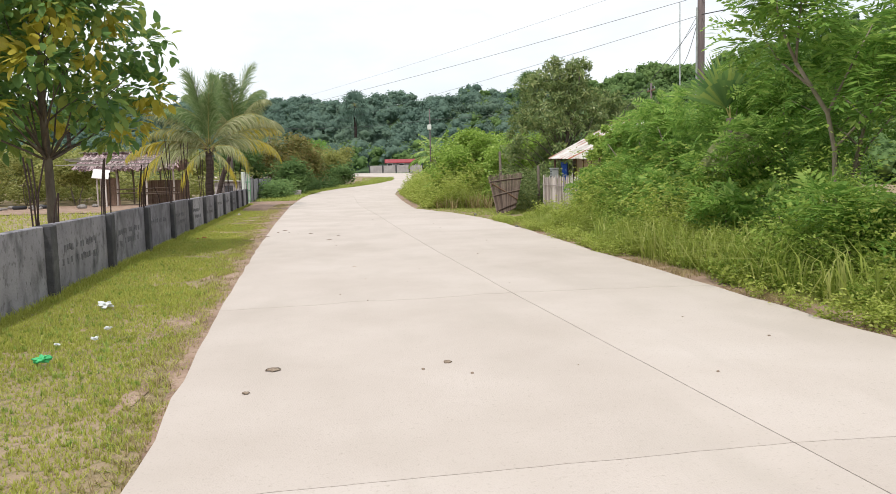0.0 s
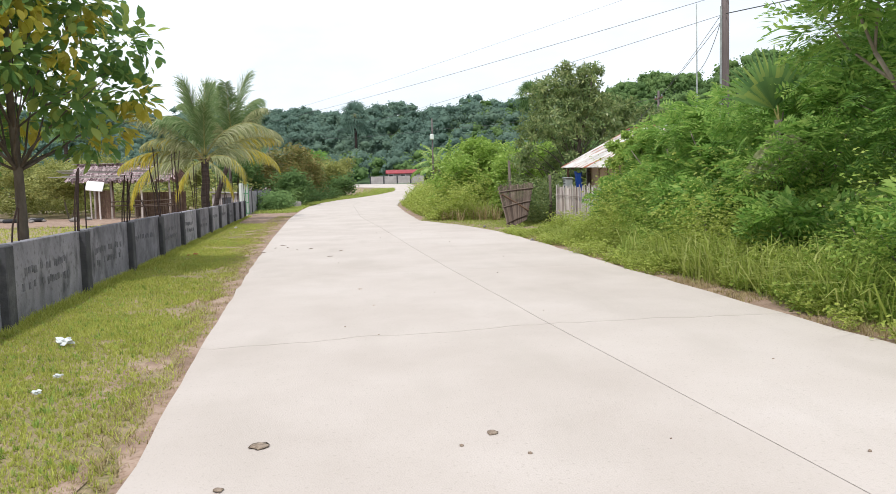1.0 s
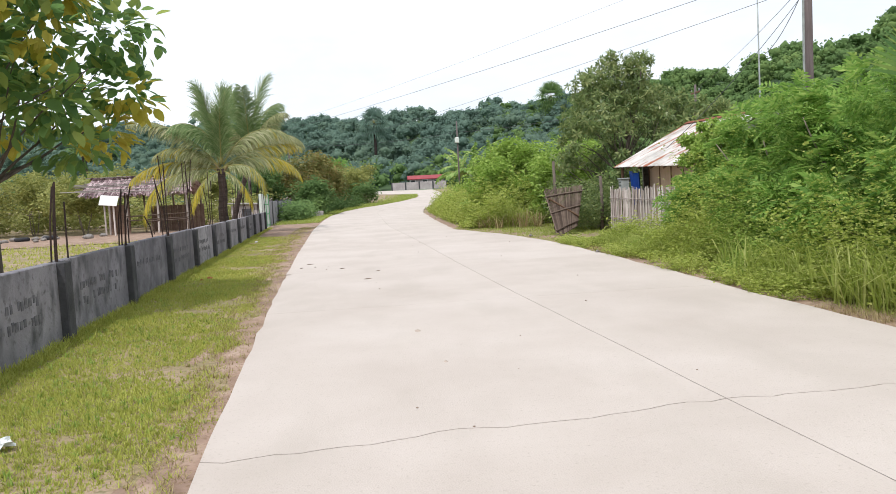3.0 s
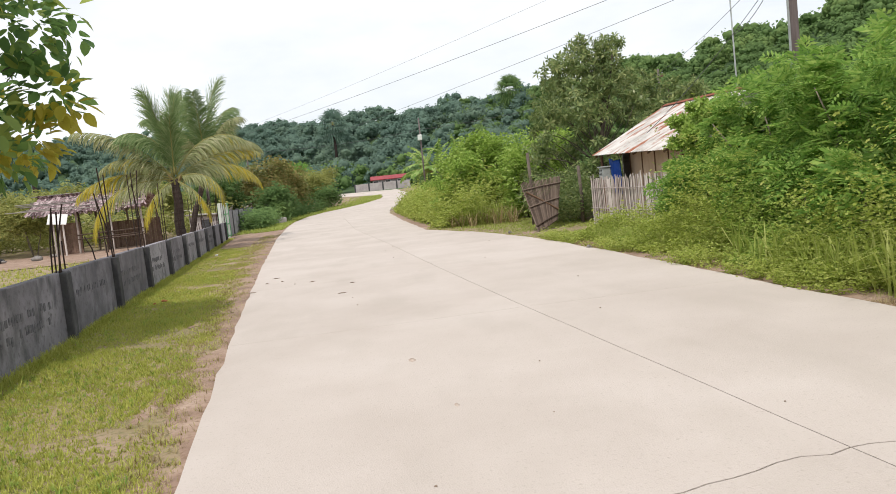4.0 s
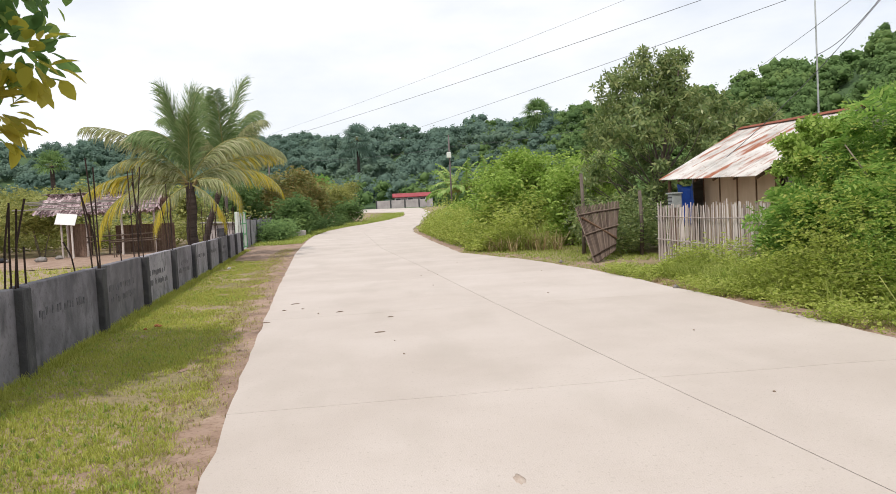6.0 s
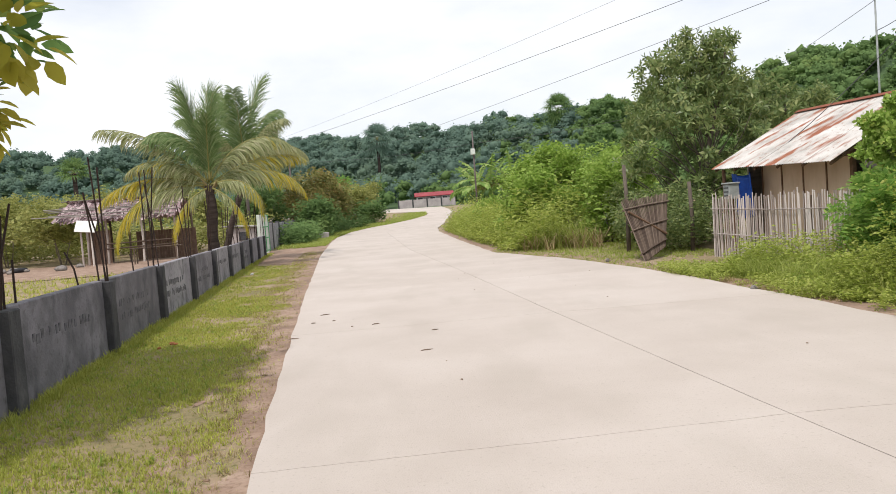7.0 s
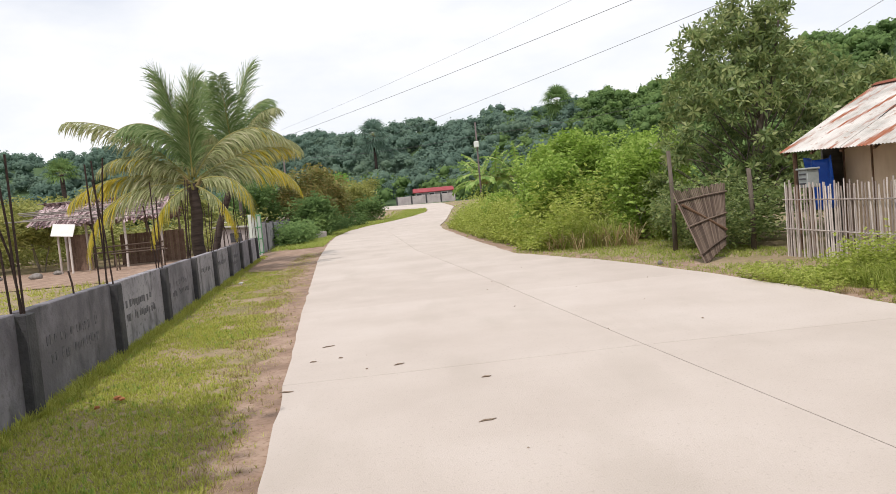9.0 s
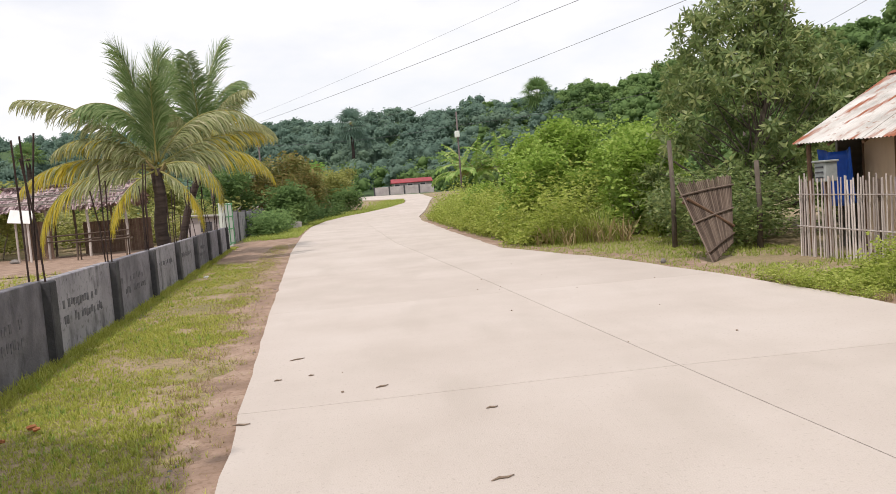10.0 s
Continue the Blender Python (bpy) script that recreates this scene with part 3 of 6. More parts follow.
def clump_points(rng, centres, radii, n, inner=0.55, flat=0.85):
    c, r = np.asarray(centres, float), np.asarray(radii, float)
    pick = rng.choice(len(c), n, p=r ** 2 / np.sum(r ** 2))
    d = rng.normal(0, 1, (n, 3))
    d /= np.linalg.norm(d, axis=1, keepdims=True)
    rad = r[pick] * (inner + (1 - inner) * rng.random(n) ** 0.6) * (1 + 0.12 * rng.normal(0, 1, n))
    off = d * rad[:, None] * np.array([1, 1, flat])
    return c[pick] + off, d


FEATHER_V, FEATHER_F = feather(pairs=5, length=0.50, width=0.16, droop=0.45, swing=0.5)
FEATHER_FAR_V, FEATHER_FAR_F = feather(pairs=2, length=0.55, width=0.34)
SPRAY_V, SPRAY_F = feather(pairs=2, length=0.42, width=0.26, droop=0.1, swing=0.3)
OVAL_V, OVAL_F = oval_leaf(0.62)


def rosette(leaves, width, droop):
    """Leaves standing round a twig's end."""
    v, f = [], []
    for i in range(leaves):
        a = i * 2.4
        el = 0.95 - 1.25 * i / leaves
        d = np.array((math.cos(el) * math.cos(a), math.cos(el) * math.sin(a), math.sin(el)))
        q = np.array((-math.sin(a), math.cos(a), 0)) * width / 2
        k = len(v)
        v += [tuple(d * 0.08), tuple(d * 0.5 - q), tuple(d + np.array((0, 0, -droop))), tuple(d * 0.5 + q)]
        f.append((k, k + 1, k + 2, k + 3))
    # the twig's way is x
    return [(z, x, y) for x, y, z in v], f


MANGO_V, MANGO_F = rosette(8, 0.30, 0.22)
WOODS_V, WOODS_F = lance_leaf(1.0, 0.25)
SHRUB_V, SHRUB_F = rosette(6, 0.55, 0.15)


def feathery_tree(name, at, height, spread, fronds, seed, material, label, stems=3, low=0.25, size=0.26, near=True, group="feathery trees by the road", clumps=34, category="tree"):
    rng = np.random.default_rng(seed)
    at = (at[0], at[1], float(land(at[0], at[1])))
    t = thing(name, at, label, category, group)
    centres, radii = [], []
    for i in range(clumps):
        a = rng.uniform(0, math.tau)
        k = rng.uniform(0.15, 1.0) ** 0.7
        z = low + (0.97 - low) * rng.random() ** 0.75
        w = spread * (1.0 - 0.55 * abs(z - 0.55)) * k * 0.80
        centres.append((at[0] + w * math.cos(a), at[1] + w * math.sin(a), at[2] + height * z * 0.9))
        radii.append(spread * rng.uniform(0.08, 0.26))
    for i in range(stems):
        s = Shape()
        a = i * math.tau / stems + rng.uniform(0, 1)
        lean = Vector((0.25 * math.cos(a), 0.25 * math.sin(a), 1))
        pts = limb(s, Vector(at) + Vector((0.12 * math.cos(a), 0.12 * math.sin(a), -0.1)), lean, height * 0.85, 0.020 + 0.006 * height, rng, n=7)
        part("trunk", s, M_BARK_PALE, t, smooth=True)
        for j in range(3):
            b = pts[3 + j]
            c = Vector(centres[int(rng.integers(len(centres)))])
            br = Shape()
            limb(br, b, c - b, (c - b).length * 0.9, 0.022, rng, n=4)
            part("branch", br, M_BARK_PALE, t, smooth=True)
    p, d = clump_points(rng, centres, radii, fronds)
    keep = p[:, 2] > at[2] + 0.15
    p, d = p[keep], d[keep]
    d = d + np.array([0, 0, 0.1]) + rng.normal(0, 0.45, d.shape)
    d[:, 2] *= 0.6 if near else 0.75
    if near:
        d[:, 2] += 0.3 * rng.random(len(d))
    tv, tf = (FEATHER_V, FEATHER_F) if near else (FEATHER_FAR_V, FEATHER_FAR_F)
    part("crown", leaf_mesh("crown", tv, tf, p, bases(d, 0.4, rng), size * rng.uniform(0.65, 1.25, len(p)), at), material, t)
    return t


def broad_tree(name, at, height, spread, leaves, seed, material, label, leaf_size, template, bark=M_BARK, low=0.3, clumps=16, clump_r=(0.2, 0.36), centre_low=None, old=None, old_share=0.0, trunk_r=0.12, group="", top_narrow=0.5, branch_from=0.12, sway=1.0, loose=False, skirt=1.0):
    rng = np.random.default_rng(seed)
    at = (at[0], at[1], float(land(at[0], at[1])))
    t = thing(name, at, label, "tree", group)
    s = Shape()
    pts = limb(s, Vector(at) + Vector((0, 0, -0.1)), (0.03, 0, 1), height * 0.9, trunk_r, rng, n=9, r_end=0.2, wander=0.10 * sway)
    part("trunk", s, bark, t, smooth=True)
    centres, radii = [], []
    for i in range(clumps):
        z = low + (0.95 - low) * (i + 0.5) / clumps
        a = i * 2.4 + rng.uniform(-0.4, 0.4)
        w = spread * (1 - top_narrow * max(0.0, (z - 0.45) / 0.55)) * rng.uniform(0.35, 0.85) * (skirt + (1 - skirt) * float(smooth01(low, low + 0.28, z)))
        centres.append((at[0] + w * math.cos(a), at[1] + w * math.sin(a), at[2] + height * z))
        radii.append(spread * rng.uniform(*clump_r))
        f = max(branch_from, z - 0.22) / 0.9 * 9
        b = pts[min(9, int(f))]
        br = Shape()
        c = Vector(centres[-1])
        limb(br, b, c - b + Vector((0, 0, 0.2)), (c - b).length, trunk_r * 0.32 * (1.2 - z), rng, sag=0.02, n=5)
        part("branch", br, bark, t, smooth=True)
    p, d = clump_points(rng, centres, radii, leaves, inner=0.0 if loose else 0.3, flat=0.65 if loose else 0.85)
    d = d * 0.5 + rng.normal(0, 0.6, d.shape) + np.array([0, 0, 0.45]) if loose else d + rng.normal(0, 0.45, d.shape) + np.array([0, 0, -0.15])
    rot = bases(d, 0.35, rng)
    scl = leaf_size * rng.uniform(0.6, 1.25, len(p))
    is_old = np.zeros(len(p), bool)
    if old:
        w = np.array([noise.noise(Vector(q * 0.9) + Vector((7, 0, 3))) for q in p])
        is_old = w > np.quantile(w, 1 - old_share)
    part("crown", leaf_mesh("crown", *template, p[~is_old], rot[~is_old], scl[~is_old], at), material, t)
    if old:
        part("yellow_leaves", leaf_mesh("yellow_leaves", *template, p[is_old], rot[is_old], scl[is_old], at), old, t, "yellow and orange ageing leaves")
    return t


# fronds of the front palm: way round, first rise, length, fall to the tip, share of yellow
FRONDS = [(185, 85, 3.4, 18, 0), (215, 84, 3.1, 12, 0), (75, 88, 3.2, 8, 0), (25, 89, 3.1, 12, 0), (200, 84, 3.1, 125, 0),
          (195, 50, 4.0, 52, 0), (200, 42, 2.9, 85, 0.15), (195, 17, 3.7, 60, 0.5), (206, 4, 4.3, 100, 0.7), (240, -18, 2.6, 60, 1),
          (-22, 12, 2.8, 115, 0.4), (14, 24, 3.6, 85, 0.5), (24, 32, 3.5, 48, 0.3), (18, 60, 4.0, 120, 0.05), (-35, -22, 2.4, 62, 1),
          (105, 55, 3.2, 90, 0), (140, 35, 3.2, 85, 0.15), (70, 22, 3.1, 80, 0.2), (-75, 78, 2.4, 25, 0)]


def coconut_palm(at, crown_z, fronds, seed, label, stem_r=0.17, lean=0.0):
    rng = np.random.default_rng(seed)
    base = Vector((at[0], at[1], float(land(at[0], at[1]))))
    t = thing("coconut_palm", base, label, "palm tree", "coconut palms behind the wall")
    top = Vector((at[0] + 0.05 + lean, at[1], crown_z))
    s = Shape()
    n = 16
    s.tube([base.lerp(top, i / n) + Vector((0.03 * math.sin(i * 0.7), 0, -0.1 * (i == 0))) for i in range(n + 1)], [stem_r * (1.35 - 0.35 * i / n) * (1 + 0.09 * (i % 2)) for i in range(n + 1)], 12)
    part("trunk", s, M_PALM_BARK, t, smooth=True)
    # torn brown fibre and old stalk stubs round the crown's foot
    for k in range(9):
        a = k * 2.4
        d = Vector((math.cos(a), math.sin(a), 0))
        p = top + Vector((0, 0, -0.35 + 0.04 * k))
        part("stub", Shape().tube([p, p + d * 0.2 + Vector((0, 0, 0.12)), p + d * rng.uniform(0.3, 0.45) + Vector((0, 0, 0.3))], [0.05, 0.04, 0.022], 6), M_GRASS_DRY if k % 2 else M_COCO_RIB, t, "dry brown leaf stalk")
    for az, rise, ln, fall, yellow in fronds:
        a = radians(az + rng.uniform(-4, 4))
        out = Vector((math.cos(a), math.sin(a), 0))
        m = 24
        p = top + out * 0.08 + Vector((0, 0, 0.2 * math.sin(radians(rise))))
        pts, dirs = [p.copy()], []
        for i in range(m):
            el = radians(rise - fall * ((i + 0.5) / m) ** 1.6)
            d = out * math.cos(el) + Vector((0, 0, math.sin(el)))
            p = p + d * (ln / m)
            pts.append(p.copy())
            dirs.append(d)
        dirs.append(dirs[-1])
        flat = max(0.0, math.cos(radians(rise - 0.4 * fall)))
        side0 = Vector((-math.sin(a), math.cos(a), 0))
        twist = rng.uniform(-0.8, 0.8) * (1 - 0.7 * flat)
        green, gold = [], []
        per = 9 if rise > 65 else 7
        for i in range(2, m):
            for j in range(per):
                w = (i + j / per) / m
                o, dd = pts[i].lerp(pts[i + 1], j / per), dirs[i]
                side = Matrix.Rotation(twist * w + 0.3 * twist, 3, dd) @ side0
                up = side.cross(dd).normalized()
                ll = (1.35 if rise > 65 else 1.02) * (ln / 3.8) ** 0.7 * min(1.0, 0.35 + 2.6 * w) * (1.0 - 0.55 * max(0.0, w - 0.5) / 0.5)
                for sg in (-1, 1):
                    if rng.random() < (0.3 if 45 < rise < 65 else 0.05):
                        continue
                    k = ll * rng.uniform(0.8, 1.12)
                    hang = (0.05 + 0.95 * flat) * rng.uniform(0.5, 1.25)
                    dl = (side * sg * rng.uniform(0.12 + 0.15 * flat, 0.34 + 0.45 * flat) + dd * rng.uniform(0.55, 1.0) + up * rng.uniform(-0.2, 0.35) * (1 - flat)).normalized()
                    q, pp = o.copy(), [o.copy()]
                    for step in range(3):
                        dl = (dl + Vector((0, 0, -1)) * hang * (0.30 + 0.35 * flat, 0.6 + 0.25 * flat, 0.75)[step]).normalized()
                        q = q + dl * k / 3
                        pp.append(q.copy())
                    wv = dd * 0.019
                    dest = gold if rng.random() < yellow * smooth01(0.25, 0.8, w) * 1.5 else green
                    for step, (w0, w1) in enumerate(((0.6, 1.0), (1.0, 0.8), (0.8, 0.1))):
                        dest.append([pp[step] - wv * w0, pp[step] + wv * w0, pp[step + 1] + wv * w1, pp[step + 1] - wv * w1])
        me = quad_mesh("frond", np.array([[tuple(c) for c in qd] for qd in green + gold]), base)
        fr = part("frond", me, M_COCO_NEW if rise > 65 else M_COCO, t, "green frond with golden yellow ageing leaflets" if yellow > 0.25 else "")
        me.materials.append(M_COCO_OLD)
        me.polygons.foreach_set("material_index", [0] * len(green) + [1] * len(gold))
        part("rib", Shape().tube(pts, [0.038 * (1 - 0.85 * i / m) for i in range(m + 1)], 5), M_COCO_RIB, fr, smooth=True)
    return t


def fan_palm(at, crown_z, r, seed, label, material, blades=24, group="fan palms", trunk=0.2, fall=105):
    rng = np.random.default_rng(seed)
    base = Vector((at[0], at[1], float(land(at[0], at[1]))))
    t = thing("fan_palm", base, label, "palm tree", group)
    top = Vector((at[0], at[1], crown_z))
    part("trunk", Shape().tube([base, base.lerp(top, 0.5) + Vector((0.05, 0, 0)), top], [trunk * 1.2, trunk, trunk * 0.9], 9), M_BARK if trunk < 0.2 else M_PALM_BARK, t, smooth=True)
    for k in range(blades):
        a, el = k * 2.39996, math.radians(85 - fall * (k / blades))
        d = Vector((math.cos(a) * math.cos(el), math.sin(a) * math.cos(el), math.sin(el)))
        side = d.cross(Vector((0.01, 0, 1))).normalized()
        up = side.cross(d)
        hub = top + d * r * 0.42
        quads = []
        n = 13
        for i in range(n):
            b = (i / (n - 1) - 0.5) * 3.7
            dl = d * math.cos(b) + side * math.sin(b)
            ll = r * 0.6 * (0.72 + 0.28 * math.cos(b))
            w = dl.cross(up).normalized() * r * 0.034
            p1, p2 = hub + dl * ll * 0.55, hub + dl * ll + Vector((0, 0, -0.18 * r))
            quads += [[hub - w * 0.2, hub + w * 0.2, p1 + w, p1 - w], [p1 - w, p1 + w, p2 + w * 0.05, p2 - w * 0.05]]
        fr = part("fan_leaf", quad_mesh("fan_leaf", np.array([[tuple(c) for c in qd] for qd in quads]), base), material, t)
        part("stalk", Shape().tube([top, top + d * r * 0.25 + Vector((0, 0, 0.02)), hub], [0.02, 0.016, 0.012], 5), M_COCO_RIB, fr)
    return t


def banana_plant(at, height, seed):
    rng = np.random.default_rng(seed)
    base = Vector((at[0], at[1], float(land(at[0], at[1]))))
    t = thing("banana_plant", base, "tall green banana plant with torn broad leaves", "banana plant", "banana plants by the far bend")
    top = base + Vector((0.05, 0.05, height * 0.42))
    part("stem", Shape().tube([base, base.lerp(top, 0.5), top], [0.14, 0.12, 0.07], 9), M_BANANA, t, smooth=True)
    for k in range(10):
        a = k * 2.4 + rng.uniform(-0.3, 0.3)
        el = math.radians(rng.uniform(25, 80))
        d = Vector((math.cos(a) * math.cos(el), math.sin(a) * math.cos(el), math.sin(el)))
        p, pts, dirs = top.copy(), [], []
        ln = height * 0.52 * rng.uniform(0.8, 1.1)
        for i in range(12):
            pts.append(p.copy())
            dirs.append(d.copy())
            p = p + d * ln / 11
            d = (d + Vector((0, 0, -0.13))).normalized()
        quads = []
        for i in range(2, 11):
            side = dirs[i].cross(Vector((0, 0, 1))).normalized()
            for sg in (-1, 1):
                w0 = 0.30 * math.sin(math.pi * (0.1 + 0.85 * i / 11)) + 0.04
                e0, e1 = pts[i] + side * sg * w0 + Vector((0, 0, -0.1 * w0)), pts[i + 1] + side * sg * w0 + Vector((0, 0, -0.14 - 0.1 * rng.random()))
                quads.append([pts[i], pts[i + 1], e1, e0])
        lf = part("leaf", quad_mesh("leaf", np.array([[tuple(c) for c in qd] for qd in quads]), base), M_BANANA, t)
        part("rib", Shape().tube(pts, [0.03 * (1 - 0.07 * i) for i in range(12)], 5), M_COCO_RIB, lf)


def woods(name, az0, az1, near, far, trees, leaves, seed, material, label, size=(2.2, 3.6), leaf=(0.45, 0.95)):
    """Far woodland as one object: many lumpy crowns on the hill, each of rounded hearts and leaf clusters."""
    rng = np.random.default_rng(seed)
    bm = bmesh.new()
    bmesh.ops.create_icosphere(bm, subdivisions=1, radius=1.0)
    bm.verts.index_update()
    hv = np.array([tuple(q.co) for q in bm.verts], np.float32)
    hf = np.array([[q.index for q in fc.verts] for fc in bm.faces], np.int32)
    bm.free()
    ps, ds, ss, hearts = [], [], [], []
    for _ in range(trees):
        az = rng.uniform(az0, az1)
        rr = float(np.interp(az, RIDGE_AZ, RIDGE_R))
        r = rr * (near + (far - near) * rng.random())
        x, y = -2.0 + r * math.sin(math.radians(az)), 8.0 + r * math.cos(math.radians(az))
        z = float(land(x, y))
        k = rng.uniform(*size) * (1.2 if rng.random() < 0.10 else 1)
        tall = k * rng.uniform(1.1, 1.75)
        n_c = 4
        cc = np.array([x, y, z + tall * 0.52]) + np.clip(rng.normal(0, 1, (n_c, 3)), -1.2, 1.0) * np.array([k * 0.42, k * 0.42, tall * 0.27])
        cr = k * rng.uniform(0.38, 0.68, n_c)
        for c, q in zip(cc, cr):
            bump = 1 + 0.22 * rng.normal(0, 1, (len(hv), 1))
            hearts.append(c + hv * (q * 0.66 * np.array([1.0, 1.0, 0.85])) * bump)
        p, d = clump_points(rng, cc, cr, leaves, inner=0.60)
        ps.append(p)
        ds.append(d + rng.normal(0, 0.5, d.shape) + np.array([0, 0, 0.75]))
        ss.append(rng.uniform(leaf[0], leaf[1], leaves))
    p, d, s = np.concatenate(ps), np.concatenate(ds), np.concatenate(ss)
    rot = bases(d, 0.6, rng)
    # leaf clusters lie across the outward way
    rot = np.stack([rot[:, :, 1], rot[:, :, 2], rot[:, :, 0]], axis=2)
    me = leaf_mesh(name, WOODS_V, WOODS_F, p - rot[:, :, 0] * (s * 0.5)[:, None], rot, s, (0, 0, 0))
    heart = bpy.data.meshes.new(name)
    v = np.concatenate(hearts).astype(np.float32)
    f = (hf[None] + (np.arange(len(hearts), dtype=np.int32) * len(hv))[:, None, None]).reshape(-1)
    heart.vertices.add(len(v))
    heart.vertices.foreach_set("co", v.reshape(-1))
    heart.loops.add(len(f))
    heart.loops.foreach_set("vertex_index", f)
    heart.polygons.add(len(f) // 3)
    heart.polygons.foreach_set("loop_start", np.arange(0, len(f), 3, dtype=np.int32))
    heart.polygons.foreach_set("loop_total", np.full(len(f) // 3, 3, dtype=np.int32))
    heart.update(calc_edges=True)
    join = bmesh.new()
    join.from_mesh(me)
    join.from_mesh(heart)
    join.to_mesh(me)
    join.free()
    single(name, me, material, (0, 0, 0), label, "woods", kind="stuff")


def scatter_tufts(name, pts, height, seed, material, label, blades=7, width=0.07, spread=0.6, vary=0.35, category="grass", short=False):
    rng = np.random.default_rng(seed)
    pts = np.asarray(pts, float)
    n = len(pts)
    a = rng.uniform(0, math.tau, n)
    z = np.zeros(n)
    rot = np.stack([np.stack([np.cos(a), -np.sin(a), z], -1), np.stack([np.sin(a), np.cos(a), z], -1), np.stack([z, z, z + 1], -1)], 1)
    tv, tf = tuft(blades, rng, 1.0, spread, width, short=short)
    scl = np.broadcast_to(height, (n,)) * rng.uniform(1 - vary, 1 + vary, n)
    single(name, leaf_mesh(name, tv, tf, pts, rot, scl, (0, 0, 0)), material, (0, 0, 0), label, category, kind="stuff")


def herbs(name, pts, heights, seed, material, label, per=16, size=0.16):
    """Knee-high weeds as one mass: each a bundle of leafy sprays on thin stems."""
    rng = np.random.default_rng(seed)
    pts, heights = np.asarray(pts, float), np.asarray(heights, float)
    n = len(pts)
    k = rng.random((n, per))
    a = rng.uniform(0, math.tau, (n, per))
    rad = heights[:, None] * 0.45 * (0.35 + 0.65 * k) * rng.random((n, per)) ** 0.5
    p = np.stack([pts[:, 0:1] + rad * np.cos(a), pts[:, 1:2] + rad * np.sin(a), pts[:, 2:3] + heights[:, None] * (0.12 + 0.88 * k)], -1).reshape(-1, 3)
    d = np.stack([np.cos(a), np.sin(a), 0.25 + 0.9 * rng.random((n, per))], -1).reshape(-1, 3) + rng.normal(0, 0.3, (n * per, 3))
    single(name, leaf_mesh(name, SPRAY_V, SPRAY_F, p, bases(d, 0.3, rng), size * rng.uniform(0.6, 1.4, len(p)), (0, 0, 0)), material, (0, 0, 0), label, "weeds", kind="stuff")


def on_land(x, y):
    return np.stack([x, y, land(x, y) - 0.01], -1)


def noise_at(x, y, f, seed):
    return np.array([noise.noise((a * f, b * f, seed)) for a, b in zip(x, y)])

# ---- the place: large structure ----
build_ground()
rng = np.random.default_rng(11)
ys = list(np.arange(-6, 62, 0.5))
strip_sheet("shoulder_left", lambda y: x_left(y) + 0.08, lambda y: x_left(y) - min(0.62, 0.08 + 0.022 * max(0.0, y - 3.5)) * (1 + 1.2 * noise.noise((0, y * 0.9, 3)) + 1.0 * noise.noise((0, y * 2.6, 5))) - (3.4 * float(smooth01(36, 41, y)) * (1 - float(smooth01(49, 54, y)))), ys, 0.012, M_DIRT, "bare reddish earth along the road edge", 3)
strip_sheet("shoulder_right", lambda y: x_right(y) - 0.10, lambda y: x_right(y) + 0.72 * (1 + 0.9 * noise.noise((5, y * 0.8, 3))) + 0.5 * float(smooth01(26, 28, y)) * (1 - float(smooth01(32, 35, y))), ys, 0.02, M_DIRT, "bare reddish earth below the weeds", 8)
strip_sheet("yard_earth", lambda y: -9.0 - 0.4 * noise.noise((0, y * 0.3, 1)), lambda y: -34.0, list(np.arange(39, 53, 1.0)), 0.02, M_DIRT, "pale trodden earth of the yard behind the wall", 12)
build_road()
build_fence_wall()
build_green_gate()


# ---- hut with fence, right of the road ----
def sheet(s, p00, p10, p11, p01, waves, depth, nu=None):
    """A corrugated sheet: corners at the low and the high end; ribs run from low to high."""
    p00, p10, p11, p01 = (Vector(p) for p in (p00, p10, p11, p01))
    nrm = (p10 - p00).cross(p01 - p00).normalized()
    n = waves * 6
    k = len(s.v)
    for side in (0, 1):
        for i in range(n + 1):
            u = i / n
            w = nrm * (depth * math.sin(u * waves * math.tau) - side * 0.004)
            s.v += [tuple(p00.lerp(p10, u) + w), tuple(p01.lerp(p11, u) + w)]
    m = 2 * (n + 1)
    for i in range(n):
        a = k + 2 * i
        s.f += [(a, a + 2, a + 3, a + 1), (a + m + 1, a + m + 3, a + m + 2, a + m)]
    s.f += [(k, k + 1, k + m + 1, k + m)]
    return s


